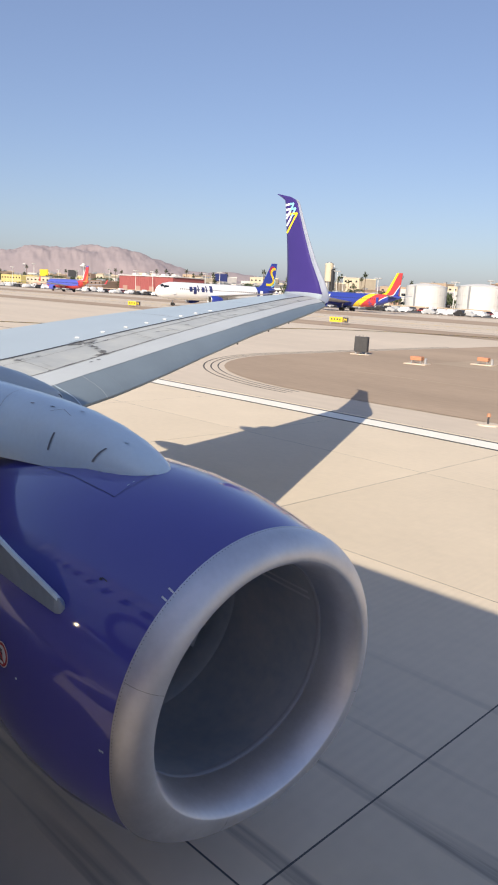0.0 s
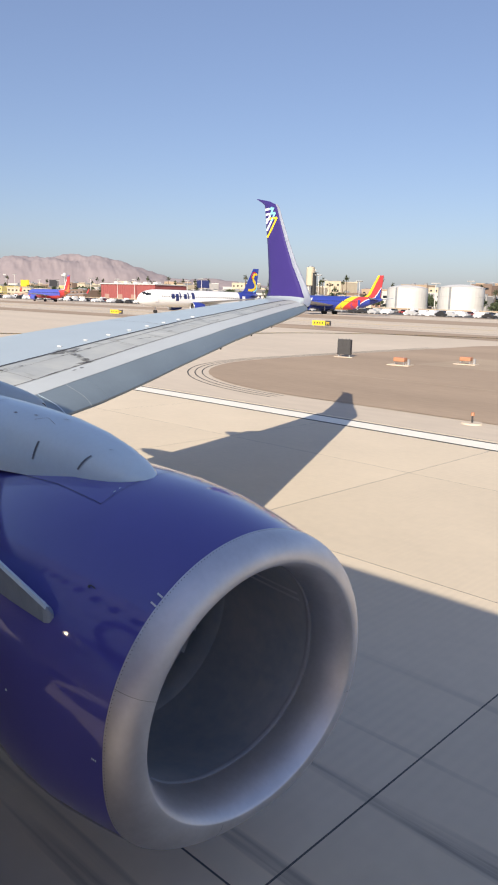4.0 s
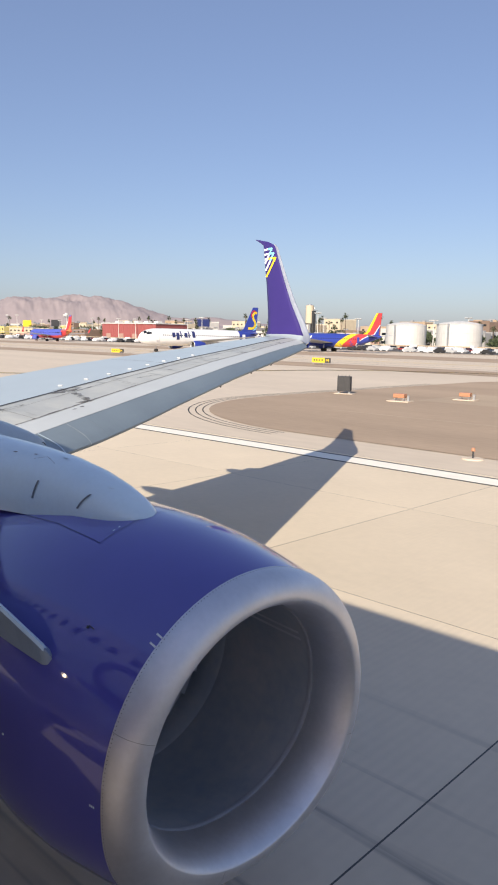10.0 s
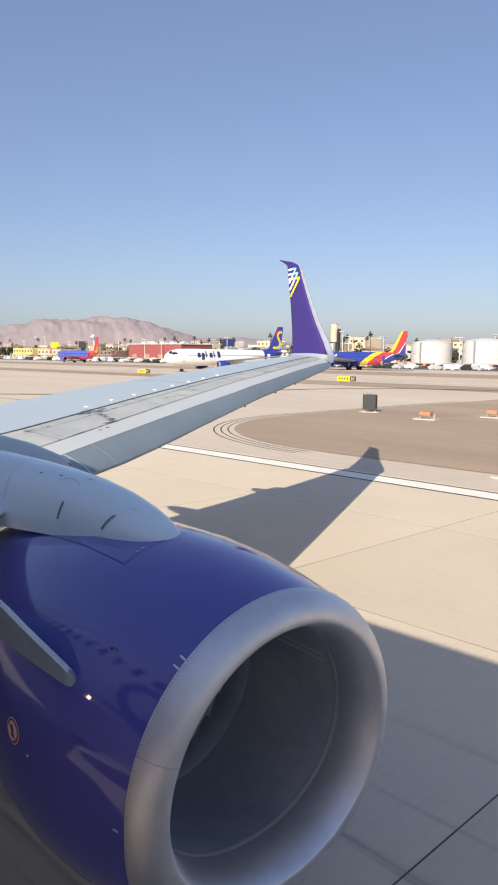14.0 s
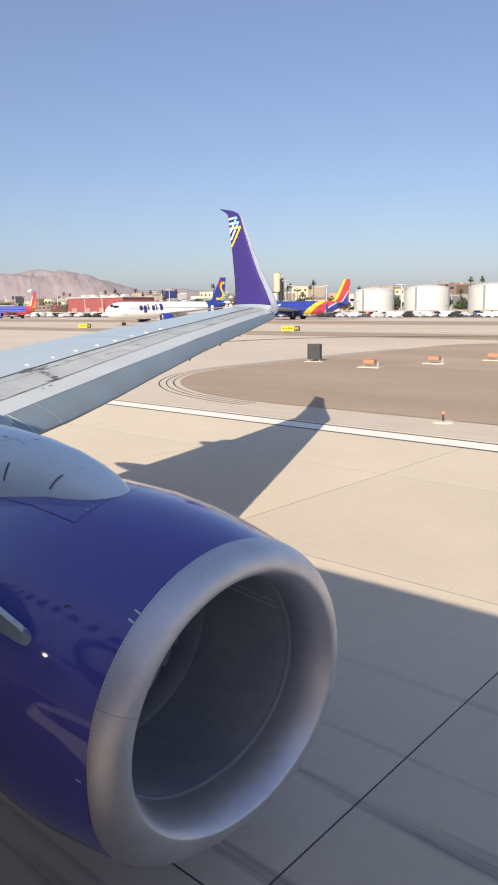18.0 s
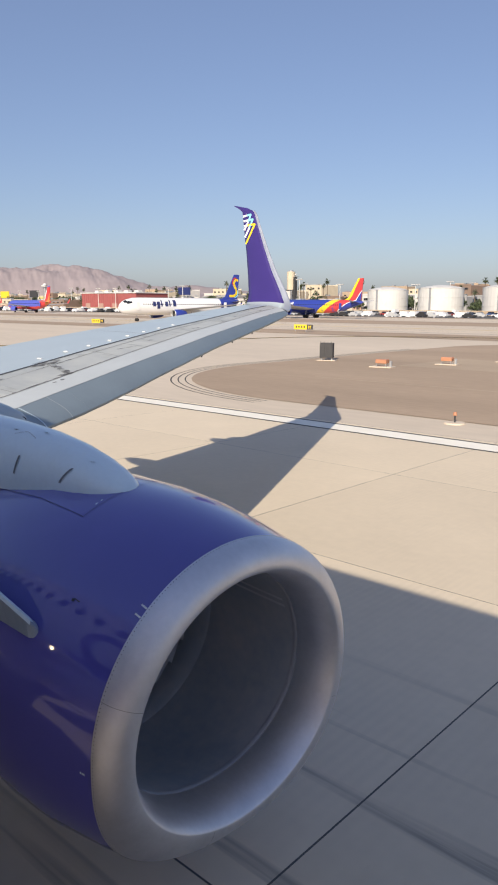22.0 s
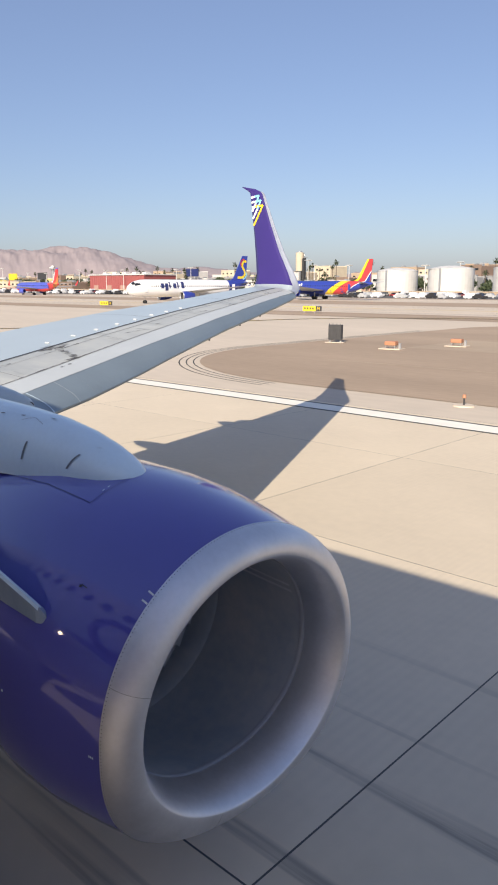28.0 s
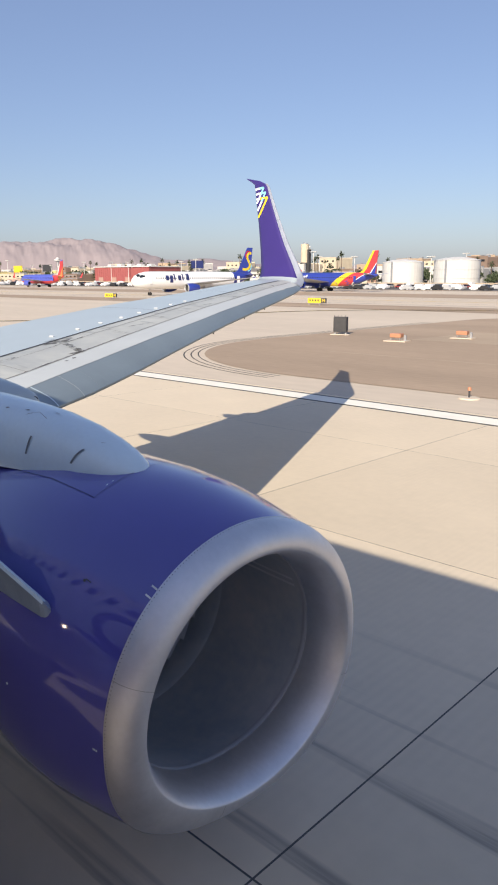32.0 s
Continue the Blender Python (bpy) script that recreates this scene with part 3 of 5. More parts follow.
def on_skin(y0, o0, y1, o1, width, name, material, label="", lift=0.004, n=24, wob=0.0):
    """A thin line or patch that follows the upper skin."""
    rows = []
    for k in range(n + 1):
        u = k / n
        y, o = y0 + (y1 - y0) * u, (o0(y0 + (y1 - y0) * u) if callable(o0) else o0 + (o1 - o0) * u)
        w = width * (1 + wob * math.sin(7 * u + 3 * y0))
        rows.append([tuple(Vector(upper(y, max(0.01, o - w / 2))) + Vector((0, 0, lift))), tuple(Vector(upper(y, o + w / 2)) + Vector((0, 0, lift)))])
    return part(name, grid(rows), material, plane, label)


on_skin(5.2, lambda y: BOX * chord(y), 16.4, None, 0.058, "box_seam", SEAM, "dark seam along the wing", n=40)
on_skin(5.2, lambda y: 0.21 * chord(y), 16.2, None, 0.014, "panel_seam", GRIME, n=40)
on_skin(6.0, lambda y: 0.213 * chord(y), 8.3, None, 0.024, "grime_stain", SMUDGE, "dark oily line along the seam", lift=0.005, n=60, wob=0.5)
on_skin(5.75, lambda y: (BOX - 0.068) * chord(y), 15.6, None, 0.011, "panel_seam", GRIME, n=60, wob=0.45)
on_skin(7.0, lambda y: (BOX - 0.068) * chord(y), 7.75, None, 0.035, "grime_stain", SMUDGE, "dark oily line along the seam", lift=0.005, n=30, wob=0.6)
for y, o0, o1 in ((6.05, 0.96, 1.9), (8.35, 0.82, 1.6), (10.4, 0.68, 1.3), (12.6, 0.56, 1.05), (14.6, 0.44, 0.8)):
    rows = [[tuple(Vector(upper(y - 0.004, o)) + Vector((0, 0, 0.004))), tuple(Vector(upper(y + 0.004, o)) + Vector((0, 0, 0.004)))] for o in (o0, (o0 + o1) / 2, o1)]
    part("panel_seam", grid(rows), GRIME, plane)
for y, u0, u1 in ((10.15, 0.43, 0.93), (13.3, 0.43, 0.9)):
    rows = [[tuple(Vector(upper(y + q, (u0 + (u1 - u0) * k / 8) * chord(y))) + Vector((0, 0, 0.004))) for q in (-0.006, 0.006)] for k in range(9)]
    part("panel_seam", grid(rows), GRIME, plane)
random.seed(8)
# faint chordwise streaks that the airflow has drawn over the forward skin
for k in range(18):
    y = random.uniform(5.9, 15.5)
    u0 = random.choice((0.215, 0.23, 0.3, 0.36))
    u1 = min(BOX - 0.01, u0 + random.uniform(0.04, 0.14))
    w = random.uniform(0.015, 0.045)
    skew = random.uniform(-0.05, 0.05)
    rows = [[tuple(Vector(upper(y + skew * v + q * w * math.sin(math.pi * (0.06 + 0.88 * v)), (u0 + (u1 - u0) * v) * chord(y))) + Vector((0, 0, 0.003))) for q in (-1, 1)] for v in (0, 0.25, 0.5, 0.75, 1)]
    part("grime_stain", grid(rows), FAINT, plane, "faint grey streak")
for y0, o0, y1, o1, wide in ((7.05, 1.70, 7.62, 1.56, 0.15), (7.2, 1.84, 7.5, 1.70, 0.10), (7.32, 1.62, 7.20, 1.05, 0.07), (7.22, 1.25, 7.10, 0.82, 0.075), (6.9, 0.98, 7.2, 0.84, 0.035), (6.2, 1.66, 6.4, 1.6, 0.05), (6.65, 0.80, 6.72, 0.78, 0.03), (6.80, 0.79, 6.87, 0.77, 0.03),
                              (8.7, 1.1, 9.15, 0.9, 0.03), (9.6, 0.98, 9.8, 0.92, 0.035), (11.1, 0.78, 11.5, 0.7, 0.03), (12.6, 0.74, 12.8, 0.5, 0.035), (13.4, 0.66, 13.7, 0.6, 0.03), (14.9, 0.5, 15.3, 0.45, 0.03), (5.95, 1.72, 6.2, 1.66, 0.07)):
    rows = []
    for k in range(13):
        v = k / 12
        w = 1.7 * wide * math.sin(math.pi * (0.04 + 0.92 * v)) * random.uniform(0.45, 1.2) / 2
        y, o = y0 + (y1 - y0) * v + random.uniform(-0.012, 0.012), o0 + (o1 - o0) * v
        along = Vector((y1 - y0, o1 - o0)).normalized()
        rows.append([tuple(Vector(upper(y - along[1] * q, max(0.01, o + along[0] * q))) + Vector((0, 0, 0.0055))) for q in (-w, w)])
    part("grime_stain", grid(rows), SMUDGE, plane, "dark oily stain")
# white vortex tabs on the upper skin
tab = bpy.data.meshes.new("vortex_tab")
bm = boxes((-0.035, -0.02, 0, 0.035, 0.02, 0.016), bevel=0.008)
bm.to_mesh(tab)
bm.free()
for y, o in ((7.54, 1.99), (8.12, 1.89), (8.68, 1.79), (9.25, 1.70), (9.79, 1.62), (10.33, 1.54), (10.85, 1.46), (11.4, 1.38)):
    p = upper(y, o)
    link("vortex_tab", tab, WHITE, plane, "small white vortex tab", pose(p[0], p[1], p[2], 0, 0, 20))
# take-off flaps let out behind and below the trailing edge; unseen, added to widen the wing's shadow
for a, b in ((2.2, 5.0), (5.6, 12.2)):
    rows = []
    for k in range(9):
        y = a + (b - a) * k / 8
        p = Vector(upper(y, chord(y) - 0.06))
        rows.append([tuple(p + Vector(q)) for q in ((0, 0, -0.05), (-0.22, 0, -0.09), (-0.46, 0, -0.19), (-0.20, 0, -0.17), (0, 0, -0.15))])
    part("flap", grid(rows, close_u=True, caps=True), WING_LOW, plane, "grey trailing-edge flap let out", soft=True)
# flap track fairings under the trailing edge
for y, ext in ((5.6, 1.6), (8.6, 1.4), (11.7, 0.9)):
    x, z = le(y)
    x0, x1 = x - chord(y) * 0.45, x - chord(y) - ext
    rows = []
    for k in range(13):
        u = k / 12
        xx = x0 + (x1 - x0) * u
        r = 0.20 * math.sqrt(max(0.0, math.sin(math.pi * u ** 0.8))) + 0.004
        zc = z - 0.12 + 0.14 * u
        rows.append([(xx, y + 0.7 * r * math.cos(a), zc + 1.3 * r * math.sin(a)) for a in (math.tau * j / 12 for j in range(12))])
    part("flap_track_fairing", grid(rows, close_u=True, caps=True), WING_LOW, plane, "pointed grey flap track fairing", soft=True)
# small probes under the leading edge
for y in (10.3, 12.0, 13.4):
    p = lower(y, 0.06)
    part("drain_mast", tubes(((p[0], p[1], p[2] + 0.03), (p[0] - 0.01, p[1], p[2] - 0.025), 0.018, 0.012)), DARK, plane)

# the other wing and the belly fairing that close the shadow under the fuselage
part("starboard_wing", grid([[(x, -y, z) for x, y, z in [upper(y, u * chord(y)) for u in (0, 0.1, 0.4, 0.7, 1)] + [lower(y, u * chord(y)) for u in (1, 0.6, 0.3, 0.1)]] for y in ys], close_u=True, caps=True), WING_LOW, plane, "grey starboard wing", soft=True)
part("wing_body_fairing", grid([[(x, w * math.cos(a), 1.95 + h * math.sin(a)) for a in (math.tau * k / 28 for k in range(28))] for x, w, h in ((-2.6, 0.3, 0.2), (-3.4, 1.3, 0.65), (-4.6, 1.9, 0.9), (-8, 2.1, 0.95), (-11, 1.9, 0.85), (-12.8, 0.4, 0.3))], close_u=True, caps=True), WHITE, plane, "white belly fairing", soft=True)

# winglet
SECT = [((-11.95, 16.62, 3.67), (-13.42, 16.62, 3.87)), ((-12.0, 16.80, 3.72), (-13.52, 16.80, 3.88)), ((-12.09, 16.97, 3.83), (-13.64, 16.94, 3.93)),
        ((-12.22, 17.04, 4.0), (-13.66, 17.02, 4.03)), ((-12.37, 17.10, 4.2), (-13.69, 17.08, 4.18)), ((-12.85, 17.25, 4.78), (-13.84, 17.22, 4.65)),
        ((-13.29, 17.42, 5.4), (-14.06, 17.40, 5.3)), ((-13.68, 17.58, 6.0), (-14.31, 17.58, 5.98)), ((-13.90, 17.68, 6.35), (-14.43, 17.67, 6.32)),
        ((-14.02, 17.72, 6.45), (-14.49, 17.71, 6.46)), ((-14.26, 17.74, 6.55), (-14.62, 17.73, 6.54)), ((-14.81, 17.75, 6.66), (-14.84, 17.75, 6.65))]


def winglet_point(i, u, side):
    a, b = Vector(SECT[i][0]), Vector(SECT[i][1])
    c = (b - a).length
    up = Vector(SECT[min(i + 1, len(SECT) - 1)][0]) - Vector(SECT[max(i - 1, 0)][0])
    n = (b - a).cross(up).normalized()
    if n.y > 0:
        n = -n
    t = 0.055 * c * (2.6 * math.sqrt(max(0, u)) * (1 - u) + 0.02)
    return tuple(a + (b - a) * u + n * t * side)


LEAD = 0.13
idx = range(len(SECT))
us = [LEAD + (1 - LEAD) * k / 8 for k in range(9)]
winglet = part("winglet", grid([[winglet_point(i, u, 1) for u in us] + [winglet_point(i, u, -1) for u in reversed(us)] for i in idx if i >= 2], close_u=True), PURPLE_TAIL, plane, "purple painted blended winglet", soft=True)
part("blend_skin", grid([[winglet_point(i, u, 1) for u in us] + [winglet_point(i, u, -1) for u in reversed(us)] for i in idx if i <= 2], close_u=True), WING_TOP, winglet, "grey blend into the wing", soft=True)
ul = [0, 0.01, 0.03, 0.06, LEAD]
part("leading_edge", grid([[winglet_point(i, u, 1) for u in reversed(ul)] + [winglet_point(i, u, -1) for u in ul[1:]] for i in idx if i < 10]), mat("winglet_edge_metal", (0.64, 0.66, 0.69), 0.3, 0.7, vary=0.03, fine=6), winglet, "bright metal leading edge", soft=True)


def winglet_at(h, u):
    """Point on the inboard face: h is the height, u from the leading edge to the trailing edge."""
    for i in range(len(SECT) - 1):
        za, zb = (SECT[i][0][2] + SECT[i][1][2]) / 2, (SECT[i + 1][0][2] + SECT[i + 1][1][2]) / 2
        if za <= h <= zb:
            f = (h - za) / (zb - za)
            return Vector(winglet_point(i, u, 1)).lerp(Vector(winglet_point(i + 1, u, 1)), f)
    return Vector(winglet_point(len(SECT) - 2, u, 1))


def stripe(pts, width, material, label):
    rows = []
    for i, (h, u) in enumerate(pts):
        p = winglet_at(h, u)
        q = winglet_at(*pts[min(i + 1, len(pts) - 1)]) - winglet_at(*pts[max(i - 1, 0)])
        n = q.cross(Vector((0, 1, 0))).normalized() * width / 2
        lift = Vector((0, -0.012, 0))
        rows.append([tuple(p + n + lift), tuple(p - n + lift)])
    part("logo_stripe", grid(rows), material, winglet, label)


# three nested hooks: a bar from the trailing edge, then a slant down and back
for h, u, foot, bar_m, slant_m, txt in ((6.335, 0.36, 5.93, CYAN, WHITE, "cyan"), (6.195, 0.30, 5.74, CYAN, WHITE, "pale cyan"), (6.055, 0.25, 5.56, YELLOW, YELLOW, "yellow")):
    mid = (u + 0.97) / 2 + (0.12 if bar_m is YELLOW else 0.0)
    stripe([(h, 0.97), (h, (mid + 0.97) / 2), (h, mid)], 0.058, WHITE, "white stripe")
    stripe([(h, mid), (h, (u + mid) / 2), (h, u)], 0.058, bar_m, txt + " stripe")
    turn = [(h + 0.012 - (h - foot) * q, u + (0.97 - u) * q) for q in (0, 0.25, 0.5, 0.75, 1)]
    stripe(turn[:3], 0.06, bar_m, txt + " slanted stripe")
    stripe(turn[2:], 0.06, slant_m, ("yellow" if slant_m is YELLOW else "white") + " slanted stripe")

# ---- engine ----
ENGINE = pose(-2.87, 4.82, 1.38, 0, 3.07, -3.18)
R1, SH, RH, RI, RB = 1.028, 0.166, 0.868, 0.783, 0.315
NSEG = 96


def cowl_ring(s, r):
    """A section of the cowl: round above, flattened and full-cheeked below."""
    return [tuple(ENGINE @ Vector((s, *cheek(s, r, math.tau * j / NSEG)))) for j in range(NSEG)]


def cheek(s, r, a):
    c, sn = math.cos(a), math.sin(a)
    if sn >= 0:
        return r * c, r * sn
    return plump(r, a, lerp(-s, ((0, 2.6), (0.3, 2.62), (0.8, 2.72), (1.5, 2.9), (3.3, 2.3))), lerp(-s, ((0, 0.09), (0.4, 0.055), (1.0, 0.0), (2.0, -0.04), (3.3, 0.0))))


def plump(r, a, n, k):
    """Point on a round section whose lower half is fuller (n above 2) and flattened by k."""
    c, sn = math.cos(a), math.sin(a)
    if sn >= 0:
        return r * c, r * sn
    q = (abs(c) ** n + abs(sn) ** n) ** (-1 / n)
    return r * c * q, r * sn * q * (1 - k)


def plump_ring(s, r, n, k):
    return [tuple(ENGINE @ Vector((s, *plump(r, math.tau * j / NSEG, n, k)))) for j in range(NSEG)]


def ring_at(s, r, k):
    """A cowl section, flattened below by k."""
    return [tuple(ENGINE @ Vector((s, r * math.cos(a), r * math.sin(a) * (1 - k if math.sin(a) < 0 else 1)))) for a in (math.tau * j / NSEG for j in range(NSEG))]



cowl_profile = [(0, R1), (-0.12, R1 + 0.024), (-0.3, R1 + 0.052), (-0.6, R1 + 0.090), (-1.0, R1 + 0.104), (-1.5, R1 + 0.082), (-2.0, R1 + 0.01), (-2.5, R1 - 0.07), (-3.0, R1 - 0.2), (-3.3, R1 - 0.3)]
engine = part("engine_cowl", grid([cowl_ring(s, r) for s, r in cowl_profile], close_u=True), PURPLE, plane, "glossy dark purple engine cowl", soft=True)
lip_rows = [plump_ring(SH * math.sin(a), RH + (R1 + 0.004 - RH) * math.cos(a), 2.6 - 0.06 * k, 0.09 + 0.002 * k) for k, a in ((k, math.pi / 2 * k / 10) for k in range(11))]
lip_rows += [plump_ring(SH - RB * v ** 1.35, RH - (RH - RI) * (1 - (1 - v) ** 2), 2.0 + 0.1 * v, 0.11 + 0.03 * v) for v in (0.02, 0.05, 0.1, 0.17, 0.25, 0.35, 0.45, 0.6, 0.75, 0.9, 1.0)]
lip = part("inlet_lip", grid(lip_rows, close_u=True), LIP, engine, "dull bare aluminium inlet lip", soft=True)
part("inlet_duct", grid([plump_ring(d, r, n, k) for d, r, n, k in ((SH - RB - 0.004, 0.780, 2.1, 0.14), (-0.3, 0.777, 2.07, 0.11), (-0.45, 0.778, 2.03, 0.06), (-0.7, 0.782, 2.0, 0.0), (-1.3, 0.785, 2.0, 0.0))], close_u=True), DUCT, engine, "dark grey inlet lining", soft=True)
SEAM_METAL = mat("duct_seam_metal", (0.30, 0.31, 0.34), 0.6)
part("duct_joint", grid([plump_ring(d, r, 2.1, 0.14) for d, r in ((-0.140, 0.785), (-0.150, 0.778), (-0.176, 0.776), (-0.186, 0.780))], close_u=True), SEAM_METAL, engine, soft=True)
part("fan_case", grid([ring_at(-1.29, 0.79, 0), ring_at(-1.55, 0.785, 0), ring_at(-1.56, 0.1, 0)], close_u=True), FANM, engine)
for a in (23, 27.5, 118):
    part("duct_seam", grid([[tuple(ENGINE @ Vector((s, r * math.cos(radians(b)), r * math.sin(radians(b))))) for b in (a - 0.9, a + 0.9)] for s, r in ((-0.22, 0.775), (-0.45, 0.774), (-0.7, 0.777), (-1.15, 0.779))]), FANM, engine, "thin grey duct seam")
part("fan_case_ring", grid([ring_at(s, r, 0) for s, r in ((-1.06, 0.782), (-1.08, 0.766), (-1.30, 0.764), (-1.32, 0.782))], close_u=True), DUCT, engine, "paler ring ahead of the fan", soft=True)
# fan blades at rest, and the spinner
blade = bpy.data.meshes.new("fan_blade")
bm = grid([[(0.07 * math.sin(1.1 * u) + v * 0.09, (v - 0.5) * (0.10 + 0.27 * u), 0.2 + 0.575 * u) for v in (0, 0.5, 1)] for u in (0, 0.33, 0.66, 1)])
bm.to_mesh(blade)
bm.free()
smooth(blade)
for k in range(24):
    link("fan_blade", blade, FANM, engine, "", ENGINE @ pose(-1.42, 0, 0, 360 * k / 24, 0, 0))
part("spinner", grid([ring_at(s, r, 0) for s, r in ((-1.45, 0.24), (-1.3, 0.2), (-1.15, 0.12), (-1.05, 0.03), (-1.04, 0.002))], close_u=True), FANM, engine, "dark spinner cone", soft=True)
# core nozzle behind the cowl
part("core_nozzle", grid([ring_at(s, r, 0) for s, r in ((-3.2, 0.62), (-3.8, 0.5), (-4.3, 0.34))], close_u=True, caps=True), STEEL, engine, soft=True)


mirror = Matrix.Diagonal((1, -1, 1, 1))
part("starboard_engine_cowl", grid([[tuple(mirror @ Vector(p)) for p in cowl_ring(s, r)] for s, r in [(0.15, R1 - 0.12)] + cowl_profile], close_u=True, caps=True), PURPLE, plane, "purple starboard engine cowl", soft=True)


def on_cowl(s, a, lift=0.004):
    """Point on the cowl: s along the axis, a degrees round from outboard over the top."""
    r = lerp(-s, [(-x, y) for x, y in cowl_profile]) + lift
    return ENGINE @ Vector((s, *cheek(s, r, radians(a))))


def cowl_line(pts, width, name, material, label="", lift=0.004):
    rows = []
    dense = []
    for (s0, a0), (s1, a1) in zip(pts, pts[1:]):
        dense += [(s0 + (s1 - s0) * k / 8, a0 + (a1 - a0) * k / 8) for k in range(8)]
    dense.append(pts[-1])
    for i, (s, a) in enumerate(dense):
        p = on_cowl(s, a, lift)
        q = on_cowl(*dense[min(i + 1, len(dense) - 1)], lift) - on_cowl(*dense[max(i - 1, 0)], lift)
        n = q.cross(p - ENGINE @ Vector((s, 0, 0))).normalized() * width / 2
        rows.append([tuple(p + n), tuple(p - n)])
    return part(name, grid(rows), material, engine, label)


# lip seam, rivets, alignment ticks
def on_lip(k, a, lift=0.003):
    """Point on the outer lip: k from the joint (0) to the front (1)."""
    t = math.pi / 2 * k
    r = RH + (R1 + 0.004 - RH) * math.cos(t) + lift
    return ENGINE @ Vector((SH * math.sin(t) + lift * math.sin(t), *plump(r, radians(a) % math.tau, 2.6 - 0.60 * k, 0.09 + 0.02 * k)))


rivet = bpy.data.meshes.new("rivet")
bm = bmesh.new()
bmesh.ops.create_icosphere(bm, subdivisions=1, radius=0.0032)
bm.to_mesh(rivet)
bm.free()
for k in range(150):
    p = on_lip(0.06, 60 + k * 1.25, 0.0)
    link("rivet", rivet, GRIME, lip, "", Matrix.Translation(p))

for a in (159.5, 339.5, 252):
    part("lip_seam", grid([[tuple(on_lip(k, a - 0.06)), tuple(on_lip(k, a + 0.06))] for k in (0.02, 0.2, 0.4, 0.6, 0.8, 1.0)]), GRIME, lip, "thin dark seam")
for a in (133.6, 130.4):
    cowl_line([(0.0, a - 0.3), (-0.045, a - 0.6)], 0.011, "alignment_tick", WHITE, "small white tick mark", 0.006)
cowl_line([(-0.93, 114.5), (-1.5, 114), (-2.4, 114.5)], 0.0042, "cowl_seam", PURPLE_DEEP)
cowl_line([(-0.93, 114.5), (-0.945, 104), (-0.98, 93), (-1.03, 83), (-1.08, 77)], 0.0036, "cowl_seam", PURPLE_DEEP)
cowl_line([(-0.482, 138.9), (-0.462, 138.7)], 0.016, "latch_mark", SEAM)
cowl_line([(-0.47, 138.2), (-0.42, 138.4)], 0.006, "latch_mark", SEAM)
for k in range(3):
    cowl_line([(-0.047 - 0.013 * k, 184.2), (-0.055 - 0.013 * k, 184.2)], 0.014, "stencil_bar", FAIRING, "small pale stencil marks")
cowl_line([(-0.905, 181.5), (-0.925, 181.9)], 0.014, "stencil_bar", FAIRING, "small pale stencil marks")
cowl_line([(-0.968, 108.0), (-0.972, 107.0)], 0.008, "stencil_bar", FAIRING)
cowl_line([(-0.976, 105.4), (-0.978, 104.7)], 0.008, "stencil_bar", FAIRING)
# round warning sign on the cowl
for r, mt, lf in ((0.085, WHITE, 0.005), (0.078, RED, 0.007), (0.062, WHITE, 0.009)):
    c = on_cowl(-1.12, 178.3, lf)
    nrm = (c - ENGINE @ Vector((-1.12, 0, 0))).normalized()
    q = nrm.to_track_quat("Z", "Y")
    bm = bmesh.new()
    bm.faces.new([bm.verts.new(c + q @ Vector((r * math.cos(math.tau * k / 28), r * math.sin(math.tau * k / 28), 0))) for k in range(28)])
    part("warning_disc", bm, mt, engine, "round red and white warning sign")
bm = bmesh.new()
for w, z0, z1 in ((0.018, -0.04, 0.02), (0.012, 0.022, 0.042)):
    c = on_cowl(-1.12, 178.3, 0.011)
    ux, uz = ENGINE.to_3x3() @ Vector((1, 0, 0)), Vector((0, 0, 1))
    bm.faces.new([bm.verts.new(c + ux * a + uz * b) for a, b in ((-w, z0), (w, z0), (w, z1), (-w, z1))])
part("warning_symbol", bm, SEAM, engine)
bm = bmesh.new()
c = on_cowl(-1.12, 178.3, 0.013)
bm.faces.new([bm.verts.new(c + ux * a + uz * b) for a, b in ((-0.052, 0.040), (-0.040, 0.052), (0.052, -0.040), (0.040, -0.052))])
part("warning_bar", bm, RED, engine, "red diagonal bar")
# strake on the inboard side of the cowl
rows = []
for u in (0, 0.008, 0.02, 0.04, 0.07, 0.12, 0.2, 0.3, 0.42, 0.55, 0.7, 0.85, 1):
    s = -0.60 - 1.37 * u
    base = on_cowl(s, 152.5 + 2.5 * u, -0.02)
    out = Vector((0, -0.42, 0.9)).normalized()
    tip = base + out * (0.03 + 0.05 * min(1, u / 0.04) ** 0.5 + 0.31 * min(1, u / 0.5) - 0.22 * max(0, u - 0.5))
    side = Vector((0, 0.9, 0.42)) * (0.03 * min(1, 0.1 + (u / 0.04) ** 0.5))
    rows.append([tuple(base + side * 1.6), tuple(tip + side * 0.4), tuple(tip + out * 0.01), tuple(tip - side * 0.4), tuple(base - side * 1.6)])
strake = part("strake", grid(rows, close_u=True, caps=True), STRAKE, engine, "blue-grey nacelle strake")
part("strake_edge", grid([[tuple(Vector(r[1]) + Vector((0, 0.004, 0.003))), tuple(Vector(r[2]) + Vector((0, -0.004, 0.009))), tuple(Vector(r[3]) + Vector((0, -0.006, 0.002)))] for r in rows[2:]]), FAIRING, strake, "paler edge along the strake")

